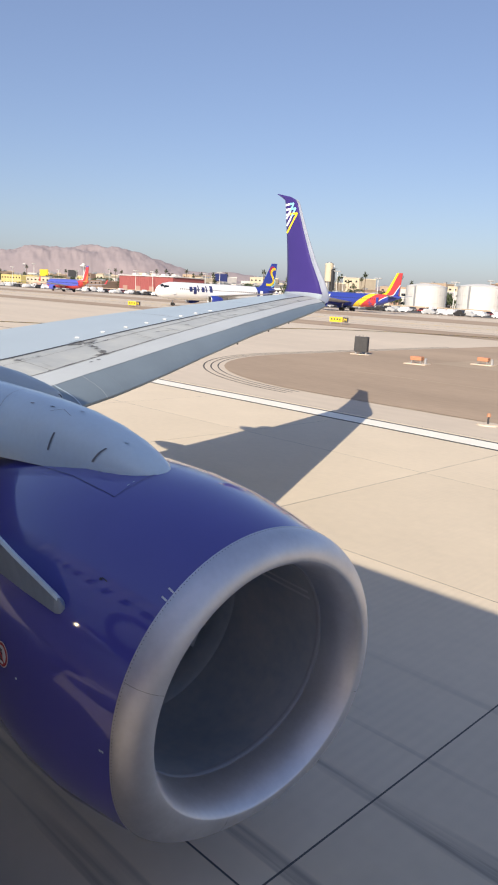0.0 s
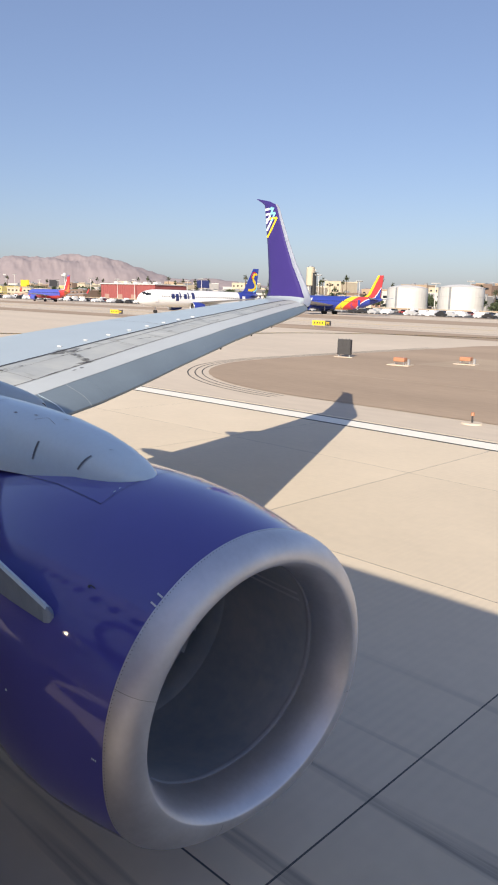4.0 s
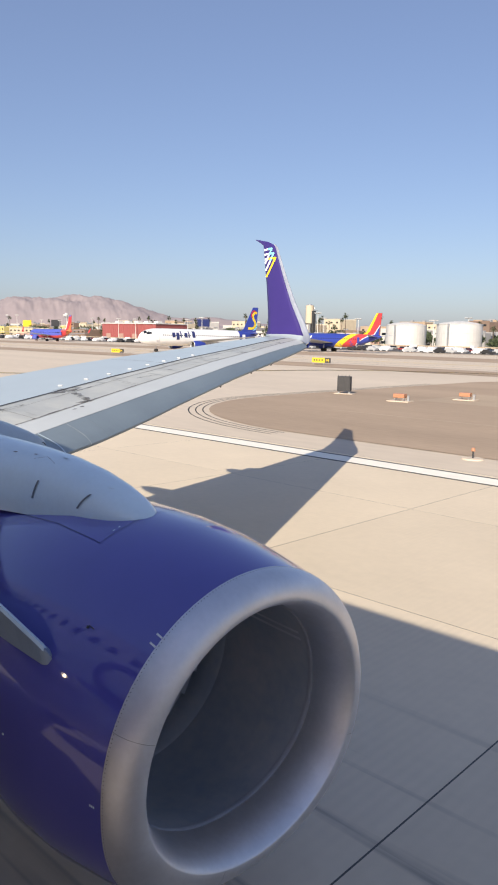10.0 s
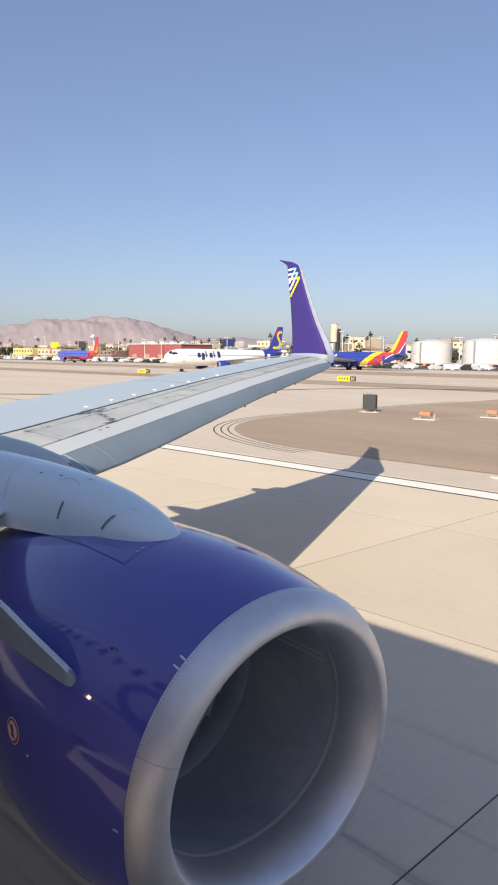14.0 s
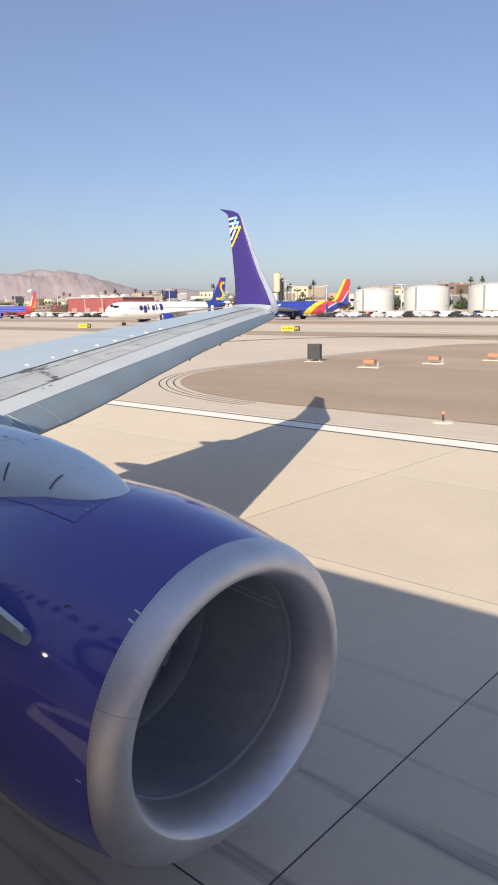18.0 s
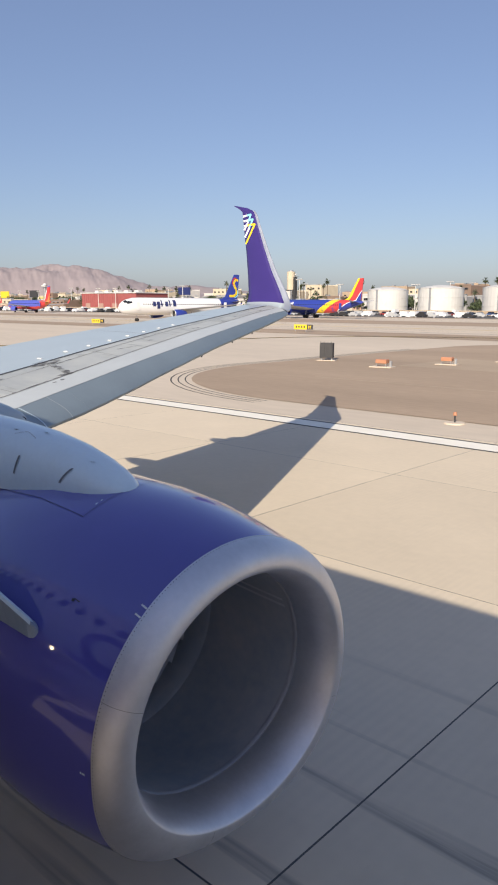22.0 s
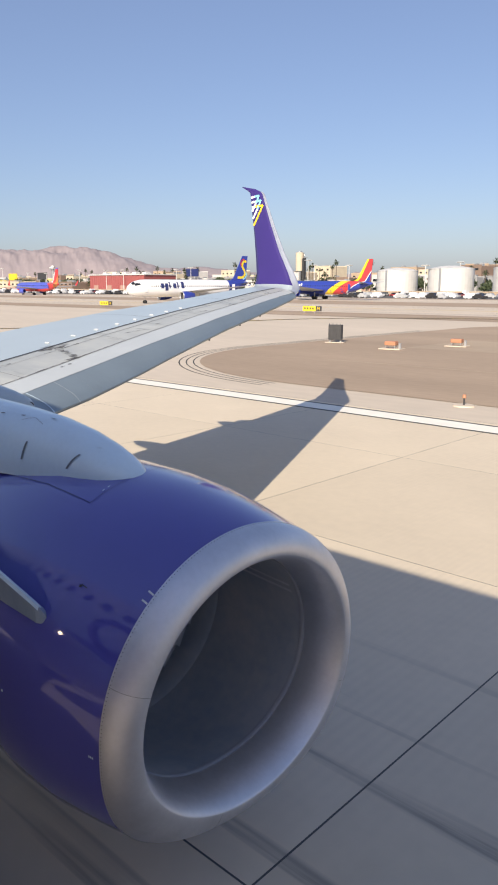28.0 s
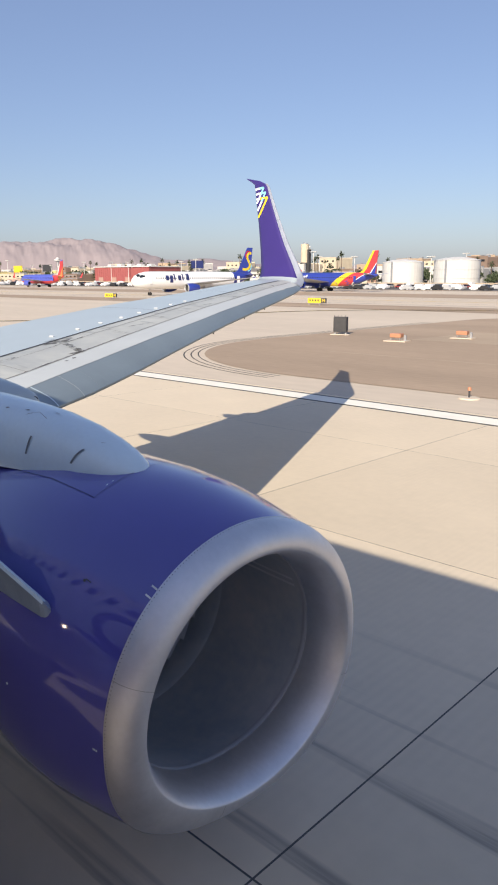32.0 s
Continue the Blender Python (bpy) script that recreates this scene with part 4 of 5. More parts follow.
# pylon fairing over the cowl
rows = []
FAIR = ((-3.755, 0.03, 2.555, 2.545), (-3.775, 0.075, 2.555, 2.566), (-3.81, 0.115, 2.555, 2.592), (-3.87, 0.155, 2.555, 2.625), (-3.98, 0.195, 2.55, 2.675), (-4.14, 0.225, 2.545, 2.733), (-4.4, 0.255, 2.525, 2.80), (-4.75, 0.28, 2.49, 2.855),
        (-5.15, 0.30, 2.465, 2.885), (-5.6, 0.31, 2.43, 2.905), (-6.1, 0.31, 2.36, 2.92), (-6.8, 0.30, 2.3, 2.925), (-7.6, 0.27, 2.2, 2.9))
for x, w, z0, z1 in FAIR:
    row = []
    for k in range(21):
        a = math.pi * k / 20
        c, s = math.cos(a), math.sin(a)
        row.append((x, 4.80 - w * (abs(c) ** 0.8) * (1 if c > 0 else -1), z0 - 0.05 + (z1 - z0 + 0.05) * s ** 0.75))
    rows.append(row)
pylon = part("pylon_fairing", grid(rows, caps=True), FAIRING, plane, "smooth pale grey pylon fairing", soft=True)


def on_pylon(x, a):
    w, z0, z1 = (lerp(-x, [(-f[0], f[j]) for f in FAIR]) for j in (1, 2, 3))
    c, s = math.cos(radians(a)), math.sin(radians(a))
    return Vector((x, 4.80 - (w + 0.004) * (abs(c) ** 0.8) * (1 if c > 0 else -1), z0 - 0.05 + (z1 - z0 + 0.054) * s ** 0.75))


def pylon_mark(x0, a0, x1, a1, width, material=VENT, name="vent_slot"):
    rows = []
    for k in range(9):
        u = k / 8
        p = on_pylon(x0 + (x1 - x0) * u, a0 + (a1 - a0) * u)
        rows.append([tuple(p + Vector((width / 2, 0, 0))), tuple(p - Vector((width / 2, 0, 0)))])
    part(name, grid(rows), material, pylon)


pylon_mark(-4.265, 12, -4.175, 42, 0.024)
pylon_mark(-4.79, 12, -4.75, 33, 0.022)
pylon_mark(-4.11, 74, -4.09, 80, 0.012)
pylon_mark(-4.95, 62, -4.85, 74, 0.008, GRIME, "panel_seam")
pylon_mark(-4.85, 74, -4.7, 66, 0.008, GRIME, "panel_seam")
pylon_mark(-5.6, 20, -5.62, 90, 0.006, FAINT, "panel_seam")
for x, a in ((-5.0, 70), (-5.24, 63), (-4.72, 85)):
    pylon_mark(x, a, x + 0.02, a + 2.5, 0.04, GRIME, "scuff_mark")
# solid dark plug that stands for the shade inside the end piece's opening
part("bulb_opening_shade", tubes(((-6.0, 5.26, 2.765), (-5.875, 5.27, 2.77), 0.045, 0.035), n=14), DARK, plane, "dark plug for the shaded opening at the end piece")
# dark block fills the gap by the slat, its colour standing for shade
part("slat_gap_shade", boxes((-6.4, 5.34, 2.50, -6.0, 5.49, 2.69)), DARK, plane, "dark block for the shade in the gap beside the slat")
# end fairing of the inboard leading edge beside the pylon, with its dark gap
part("leading_edge_end", grid([[(x, y + w * math.cos(a), z + h * math.sin(a)) for a in (math.pi * k / 10 - 0.2 for k in range(12))] for x, y, w, z, h in
     ((-5.86, 5.20, 0.03, 2.74, 0.03), (-5.875, 5.20, 0.11, 2.73, 0.09), (-5.95, 5.19, 0.17, 2.72, 0.15), (-6.15, 5.17, 0.22, 2.71, 0.20), (-6.5, 5.15, 0.25, 2.71, 0.25), (-6.9, 5.12, 0.26, 2.71, 0.28), (-8, 5.1, 0.28, 2.65, 0.34))]), WING_TOP, plane, "rounded grey leading-edge end piece", soft=True)

# ---- other airliners on the parallel taxiway ----
def jetliner(name, label, m, length, radius, body, belly, tail, fin_marks, engine_m, lip_m, bars, tail_bands, tips=True, sashes=()):
    """A parked jet, nose along +x, standing on z = 0."""
    jet = thing(name, label, "aircraft", m, "airliners on the taxiway")
    zc = 3.45
    st = [(0.0, 0.03, -0.35), (0.012, 0.42, -0.28), (0.03, 0.66, -0.2), (0.06, 0.86, -0.1), (0.10, 0.97, -0.02), (0.14, 1, 0), (0.66, 1, 0), (0.76, 0.93, 0.1), (0.85, 0.72, 0.5), (0.93, 0.43, 0.95), (0.985, 0.2, 1.25), (1.0, 0.08, 1.3)]

    def shell(z_lo, z_hi, s0, s1):
        rows = []
        for s in [s0] + [q[0] for q in st if s0 + 0.004 < q[0] < s1 - 0.004] + [s1]:
            r, dz = lerp(s, [q[:2] for q in st]), lerp(s, [(q[0], q[2]) for q in st])
            rows.append([(length * (0.5 - s), radius * r * math.cos(a), zc + dz * radius / 2 + radius * r * math.sin(a) * 1.03) for a in (z_lo + (z_hi - z_lo) * k / 20 for k in range(21))])
        return grid(rows)
    hullp = part("fuselage", shell(-0.45, math.pi + 0.45, 0, tail_bands[0][0]), body, jet, soft=True)
    part("belly", shell(math.pi + 0.45, math.tau - 0.45, 0, tail_bands[0][0]), belly, jet, soft=True)
    for s0, s1, mt in tail_bands:
        part("tail_section", shell(0, math.tau, s0, s1), mt, jet, soft=True)
    for s0, s1, lean, mt in sashes:
        rows = []
        for k in range(25):
            a = math.tau * k / 24
            row = []
            for q in (0, 0.25, 0.5, 0.75, 1):
                sv = s0 + (s1 - s0) * q + lean * (math.sin(a) + 1) / 2
                r, dz = lerp(sv, [v[:2] for v in st]), lerp(sv, [(v[0], v[2]) for v in st])
                row.append((length * (0.5 - sv), (radius * r + 0.02) * math.cos(a), zc + dz * radius / 2 + (radius * r * 1.03 + 0.02) * math.sin(a)))
            rows.append(row)
        part("tail_sash", grid(rows), mt, jet, soft=True)
    for sd in (-1, 1):
        rt = [(length * 0.13, sd * radius * 0.8, zc - 0.9), (-length * 0.10, sd * radius * 0.8, zc - 0.75), (length * 0.13 - 8.6, sd * 16.6, zc + 0.55), (length * 0.13 - 10.1, sd * 16.6, zc + 0.6)]
        rows = [[rt[0], tuple((Vector(rt[0]) + Vector(rt[1])) / 2 + Vector((0, 0, 0.35))), rt[1], tuple((Vector(rt[0]) + Vector(rt[1])) / 2 - Vector((0, 0, 0.3)))],
                [rt[2], tuple((Vector(rt[2]) + Vector(rt[3])) / 2 + Vector((0, 0, 0.08))), rt[3], tuple((Vector(rt[2]) + Vector(rt[3])) / 2 - Vector((0, 0, 0.08)))]]
        part("wing", grid(rows, close_u=True, caps=True), WING_LOW, jet)
        wl = tips and [(length * 0.13 - 8.7, sd * 16.6, zc + 0.55), (length * 0.13 - 10.1, sd * 16.6, zc + 0.6), (length * 0.13 - 10.9, sd * 17.1, zc + 2.7), (length * 0.13 - 10.4, sd * 17.1, zc + 2.7)]
        bm = bmesh.new()
        wl = wl or [(length * 0.13 - 9.2, sd * 16.6, zc + 0.55), (length * 0.13 - 10.1, sd * 16.6, zc + 0.6), (length * 0.13 - 10.1, sd * 16.62, zc + 0.9)]
        f = bm.faces.new([bm.verts.new(p) for p in wl])
        ex = bmesh.ops.extrude_face_region(bm, geom=[f])
        bmesh.ops.translate(bm, verts=[v for v in ex["geom"] if isinstance(v, bmesh.types.BMVert)], vec=(0, 0.08, 0))
        part("winglet", bm, tail, jet)
        ex0, ey = length * 0.13 + 1.4, sd * 5.2
        cowl = part("engine_cowl", grid([[(ex0 - s, ey + r * math.cos(a), zc - 1.75 + r * math.sin(a)) for a in (math.tau * k / 20 for k in range(20))] for s, r in ((0.15, 1.0), (0.5, 1.08), (1.5, 1.1), (2.6, 0.95), (3.4, 0.72))], close_u=True), engine_m, jet, soft=True)
        part("inlet_lip", grid([[(ex0 - s, ey + r * math.cos(a), zc - 1.75 + r * math.sin(a)) for a in (math.tau * k / 20 for k in range(20))] for s, r in ((0.16, 1.005), (0.0, 0.93), (0.05, 0.84), (0.3, 0.8))], close_u=True), lip_m, cowl, soft=True)
        part("inlet_dark", grid([[(ex0 - s, ey + r * math.cos(a), zc - 1.75 + r * math.sin(a)) for a in (math.tau * k / 20 for k in range(20))] for s, r in ((0.3, 0.8), (0.9, 0.78), (0.91, 0.05))], close_u=True), DARK, cowl, soft=True)
        part("tailplane", grid([[(-length * 0.40, sd * 0.5, zc + 1.1), (-length * 0.44, sd * 0.5, zc + 1.25), (-length * 0.475, sd * 0.5, zc + 1.1)], [(-length * 0.475, sd * 6.2, zc + 1.75), (-length * 0.488, sd * 6.2, zc + 1.8), (-length * 0.5, sd * 6.2, zc + 1.75)]]), WING_LOW, jet)
        for gx, gy in ((-0.6, 2.6), (-1.5, 2.6)):
            part("main_wheel", tubes(((gx, sd * gy - 0.2, 0.55), (gx, sd * gy + 0.2, 0.55), 0.55), n=16), TYRE, jet)
        part("gear_leg", tubes(((-1.0, sd * 2.6, 0.5), (-1.0, sd * 2.4, zc - 1.2), 0.13)), STEEL, jet)
    for sd in (-0.28, 0.28):
        part("nose_wheel", tubes(((length * 0.365, sd - 0.1, 0.38), (length * 0.365, sd + 0.1, 0.38), 0.38), n=14), TYRE, jet)
    part("nose_gear_leg", tubes(((length * 0.365, 0, 0.4), (length * 0.365, 0, zc - 1.5), 0.09)), STEEL, jet)
    fin = [(-length * 0.335, zc + 1.85), (-length * 0.37, zc + 2.5), (-length * 0.452, zc + 8.0), (-length * 0.497, zc + 8.0), (-length * 0.478, zc + 1.75)]
    bm = bmesh.new()
    f = bm.faces.new([bm.verts.new((x, -0.13, z)) for x, z in fin])
    ex = bmesh.ops.extrude_face_region(bm, geom=[f])
    bmesh.ops.translate(bm, verts=[v for v in ex["geom"] if isinstance(v, bmesh.types.BMVert)], vec=(0, 0.26, 0))
    bmesh.ops.recalc_face_normals(bm, faces=bm.faces)
    finp = part("fin", bm, tail, jet)
    for pts, mt in fin_marks:
        bm = bmesh.new()
        for yy in (-0.15, 0.15):
            bm.faces.new([bm.verts.new((-length * px, yy, zc + pz)) for px, pz in pts])
        part("fin_mark", bm, mt, finp)
    wnd = bpy.data.meshes.new("cabin_window")
    bm = boxes((-0.12, -0.01, -0.17, 0.12, 0.01, 0.17))
    bm.to_mesh(wnd)
    bm.free()
    for k in range(40):
        x = length * 0.34 - k * length * 0.66 / 40
        for sd in (-1, 1):
            link("cabin_window", wnd, GLASS, hullp, "", pose(x, sd * radius * 0.975, zc + 0.48))
    for sd in (-1, 1):
        for s0, s1, a0, a1 in ((0.030, 0.050, 42, 82), (0.044, 0.066, 26, 50), (0.062, 0.080, 26, 42)):
            rows = []
            for u in (0, 0.33, 0.66, 1):
                row = []
                for v in (0, 0.33, 0.66, 1):
                    s, a = s0 + (s1 - s0) * v, radians(a0 + (a1 - a0) * u)
                    r, dz = lerp(s, [q[:2] for q in st]), lerp(s, [(q[0], q[2]) for q in st])
                    row.append((length * (0.5 - s) + 0.03, sd * (radius * r + 0.03) * math.cos(a), zc + dz * radius / 2 + (radius * r * 1.03 + 0.03) * math.sin(a)))
                rows.append(row)
            part("cockpit_window", grid(rows), GLASS, hullp)
        for dx in (0.385, -0.33):
            part("cabin_door", boxes((length * dx - 0.42, sd * radius * 0.985 - 0.02, zc - 0.75, length * dx + 0.42, sd * radius * 0.985 + 0.02, zc + 1.0)), body, hullp)
        for x0, x1, z0, z1, mt in bars:
            xx0, xx1 = length * x0, length * x1
            lo, hi = math.asin(max(-1, min(1, z0 / radius))), math.asin(max(-1, min(1, z1 / radius)))
            rows = [[(x, sd * (radius + 0.03) * math.cos(a), zc + (radius + 0.03) * 1.03 * math.sin(a)) for a in (lo + (hi - lo) * j / 6 for j in range(7))] for x in (xx0, xx1)]
            part("livery_shape", grid(rows), mt, hullp)
    return jet


# plain bars stand in for the lettering
word_a = [(0.27 - 0.032 * k, 0.27 - 0.032 * k - (0.010 if k in (2, 4) else 0.024), 0.0 if k != 1 else -0.5, 1.45 if k in (2, 4, 5) else 1.1, NAVY) for k in range(6)]
word_b = [(0.30 - 0.022 * k, 0.30 - 0.022 * k - (0.011 if k in (3, 8) else 0.016), 0.55, 1.25 if k in (0, 3, 4, 8) else 1.02, WHITE) for k in range(9)]


def fin_ribbon(pts, half, material):
    """A bent band on a fin as short quads: (part of the length, metres above the axis)."""
    out = []
    for (x0, z0), (x1, z1) in zip(pts, pts[1:]):
        dx, dz = (x1 - x0) * 35.0, z1 - z0
        d = math.hypot(dx, dz)
        nx, nz = -dz / d * half / 35.0, dx / d * half
        out.append(([(x0 - nx, z0 - nz), (x1 - nx, z1 - nz), (x1 + nx, z1 + nz), (x0 + nx, z0 + nz)], material))
    return out


bend = [(0.484, 6.5), (0.468, 6.75), (0.452, 6.3), (0.446, 5.6), (0.455, 4.9), (0.468, 4.3), (0.472, 3.6), (0.462, 2.95), (0.440, 2.6), (0.405, 2.65)]
swirl = fin_ribbon(bend, 0.30, YELLOW) + fin_ribbon([(x - 0.013, z + 0.42) for x, z in bend[:5]], 0.16, RED) + fin_ribbon([(x + 0.012, z - 0.42) for x, z in bend[4:9]], 0.14, CYAN)
jetliner("taxiing_airliner", "white airliner with navy lettering bars and blue tail", pose(-133, 126, 0, 0, 0, 260), 35.0, 1.98, WHITE, WHITE, BLUE, swirl, BLUE, STEEL, word_a, ((0.80, 1.0, BLUE),), False)
bands = [([(0.335, 1.85), (0.37, 2.5), (0.452, 8.0), (0.468, 8.0), (0.402, 2.9), (0.375, 1.85)], YELLOW), ([(0.440, 1.75), (0.478, 1.75), (0.4865, 4.4)], BLUE), ([(0.432, 1.75), (0.440, 1.75), (0.4865, 4.4), (0.4872, 4.75)], WHITE)]
jetliner("queued_airliner", "royal blue airliner with slanting yellow and red tail bands", pose(-137, 182, 0, 0, 0, 180), 39.4, 1.95, BLUE, BLUE, SCARLET, bands, BLUE, STEEL, word_b, ((0.70, 1.0, BLUE),),
         sashes=((0.586, 0.655, 0.155, YELLOW), (0.655, 0.775, 0.155, SCARLET), (0.775, 0.788, 0.155, WHITE)))
flame = [([(0.335, 1.85), (0.37, 2.5), (0.425, 6.2), (0.433, 6.2), (0.385, 2.6), (0.365, 1.85)], WHITE), ([(0.425, 1.75), (0.478, 1.75), (0.489, 5.0)], TANGERINE), ([(0.445, 7.5), (0.452, 8.0), (0.497, 8.0), (0.495, 7.5)], CANYON)]
jetliner("departing_airliner", "violet-blue airliner with red belly and red tail", pose(-292, 182, 0, 0, 0, 180), 33.6, 1.95, CANYON, SCARLET, SCARLET, flame, CANYON, STEEL, (), ((0.80, 1.0, SCARLET),),
         sashes=((0.90, 0.97, 0.02, TANGERINE),))


# ---- airfield things ----
def sign_board(x, y, z, yaw, w=2.2, h=0.75):
    s = thing("taxiway_sign", "yellow taxiway sign with black bars on short legs", "sign", pose(x, y, z, 0, 0, yaw), "taxiway signs")
    part("panel", boxes((-w / 2, -0.12, 0.3, w / 2, 0.12, 0.3 + h), bevel=0.02), YELLOW, s)
    end = part("end_panel", boxes((w / 2 + 0.01, -0.12, 0.3, w / 2 + 0.9, 0.12, 0.3 + h), bevel=0.02), DARK, s, "black end panel")
    txt = bpy.data.curves.new("letter", "FONT")
    txt.body, txt.size, txt.extrude, txt.align_x = "M", 0.72, 0.006, "CENTER"
    txt.materials.append(YELLOW)
    mark = new("letter", txt)
    mark.parent, mark.matrix_basis = end, pose(w / 2 + 0.46, -0.13, 0.42, 90)
    mark["label"] = "yellow letter M"
    for dx in (-0.8, -0.35, 0.1, 0.55):
        part("letter_bar", boxes((dx, -0.135, 0.55, dx + 0.22, -0.122, 0.85)), DARK, s)
    for dx in (-w / 2 + 0.2, w / 2 - 0.2):
        part("leg", boxes((dx - 0.04, -0.04, -0.02, dx + 0.04, 0.04, 0.3)), STEEL, s)


sign_board(-70, 92, -0.02, 12)
sign_board(-122, 92, -0.02, 12)
sign_board(-24, 90, -0.02, 12)


def edge_light(x, y, z):
    s = thing("edge_light", "small runway edge light on a pale round base", "light", pose(x, y, z), "runway edge lights")
    part("base", tubes(((0, 0, -0.02), (0, 0, 0.03), 0.38, 0.36), n=20), TAXI, s, "pale concrete pad")
    part("stem", tubes(((0, 0, 0.03), (0, 0, 0.28), 0.035)), DARK, s)
    part("lens", tubes(((0, 0, 0.28), (0, 0, 0.40), 0.075, 0.055), n=14), ORANGE, s, "amber lens")


for x in (-11.6, 26, -72, -130):
    edge_light(x, 25.7, -0.01)


def sign_back(x, y, z, yaw):
    s = thing("distance_marker", "black box-shaped runway distance marker on a pale pad", "sign", pose(x, y, z, 0, 0, yaw))
    part("pad", boxes((-0.7, -0.4, -0.02, 0.7, 0.4, 0.03)), TAXI, s, "pale concrete pad")
    part("housing", boxes((-0.5, -0.25, 0.2, 0.5, 0.25, 1.3), bevel=0.03), DARK, s)
    for dx in (-0.4, 0.4):
        part("leg", boxes((dx - 0.05, -0.08, 0.03, dx + 0.05, 0.08, 0.2)), STEEL, s)
    for k in range(4):
        part("rib", boxes((-0.42 + 0.28 * k - 0.02, -0.275, 0.25, -0.42 + 0.28 * k + 0.02, -0.252, 1.4)), DARK, s)


sign_back(-32.2, 46.5, -0.005, 20)


def glide_light(x, y, z):
    s = thing("approach_light_box", "orange approach light unit on a concrete pad", "light", pose(x, y, z, 0, 0, 10), "approach light units")
    part("pad", boxes((-0.75, -0.55, -0.02, 0.75, 0.55, 0.05)), TAXI, s, "pale concrete pad")
    part("housing", boxes((-0.42, -0.3, 0.25, 0.35, 0.3, 0.52), bevel=0.04), ORANGE, s, "orange housing")
    for dx, dy in ((-0.34, -0.2), (-0.34, 0.2), (0.27, -0.2), (0.27, 0.2)):
        part("leg", tubes(((dx, dy, 0.05), (dx, dy, 0.26), 0.02)), STEEL, s)
    part("junction_box", boxes((0.5, -0.07, 0.05, 0.64, 0.07, 0.42)), STEEL, s)


for k in range(3):
    glide_light(-26.0 + 2.2 * k, 44.3 + 5.0 * k, -0.005)


# ---- the town beyond the airfield ----
def building(x, y, w, d, h, wall_m, storeys=1, bays=6, roof_h=0.5, label="flat-roofed stucco building", door=True, yaw=0):
    b = thing("building", label, "building", pose(x, y, -0.05, 0, 0, yaw))
    part("wall", boxes((-w / 2, -d / 2, 0, w / 2, d / 2, h)), wall_m, b)
    part("roof", boxes((-w / 2 + 0.3, -d / 2 + 0.3, h, w / 2 - 0.3, d / 2 - 0.3, h + 0.06)), ROOFING, b)
    for s0 in ((-w / 2 - 0.1, -d / 2 - 0.1, w / 2 + 0.1, -d / 2 + 0.25), (-w / 2 - 0.1, d / 2 - 0.25, w / 2 + 0.1, d / 2 + 0.1)):
        part("parapet", boxes((s0[0], s0[1], h - 0.1, s0[2], s0[3], h + roof_h)), wall_m, b)
    sh = h / storeys
    ww = w / bays * random.uniform(0.3, 0.5)
    for r in range(storeys):
        for k in range(bays):
            cx = -w / 2 + w * (k + 0.5) / bays
            part("window", boxes((cx - ww / 2, -d / 2 - 0.06, r * sh + sh * 0.38, cx + ww / 2, -d / 2 - 0.01, r * sh + sh * 0.68)), GLASS, b)
    if door:
        part("door", boxes((-0.8, -d / 2 - 0.08, 0, 0.8, -d / 2 - 0.01, min(2.4, h * 0.6))), DARK, b)
    for k in range(random.randint(1, 3)):
        ux = random.uniform(-w * 0.35, w * 0.35)
        part("roof_unit", boxes((ux - 1.1, -1, h + 0.06, ux + 1.1, 1, h + 1.4)), STEEL, b)
    return b


random.seed(21)
spots = []
for row_y, step, hmin, hmax in ((345, 20, 4, 9), (392, 22, 7, 14.5), (470, 28, 9, 18)):
    x = -760
    while x < 60:
        w = random.uniform(0.5, 0.92) * step
        h = random.uniform(hmin, hmax)
        spots.append((x + w / 2, row_y + random.uniform(-8, 8), w, random.uniform(10, 22), h))
        x += step * random.uniform(0.95, 1.5)
names = ["white", "cream", "tan", "grey", "yellow", "brown", "rose"]
for x, y, w, d, h in spots:
    k = random.choices(range(7), (6, 5, 5, 3, 1, 3, 2))[0]
    st = 1 if h < 6 else (2 if h < 9 else (3 if h < 13 else 4))
    building(x, y, w, d, h, STUCCO[k], st, max(2, int(w / random.uniform(3.2, 6.0))), random.uniform(0.3, 0.9), "flat-roofed %s stucco building with dark windows" % names[k], yaw=random.uniform(-6, 6))

# red hangar and white storage tanks
hangar = thing("red_hangar", "long red metal-clad hangar with a white roof edge", "hangar", pose(-388, 312, -0.05, 0, 0, 4))
part("wall", boxes((-26, -14, 0, 26, 14, 10.5)), BRICKRED, hangar)
part("roof", boxes((-26.6, -14.6, 10.5, 26.6, 14.6, 11.1)), TANKW, hangar, "white roof edge")
for k in range(25):
    part("cladding_rib", boxes((-25.5 + 2.1 * k, -14.12, 0, -25.36 + 2.1 * k, -14.0, 10.5)), BRICKRED, hangar)
for k in range(4):
    part("loading_door", boxes((-22 + 13 * k, -14.15, 0, -17.5 + 13 * k, -14.0, 4.2)), STUCCO[6], hangar)
for k in range(5):
    part("roof_unit", boxes((-22 + 9.5 * k, -6, 11.1, -18.5 + 9.5 * k, -2.5, 12.5)), TANKW, hangar, "white roof unit")
part("side_block", boxes((26, -10, 0, 36, 10, 8)), STUCCO[5], hangar, "dark brown side block")


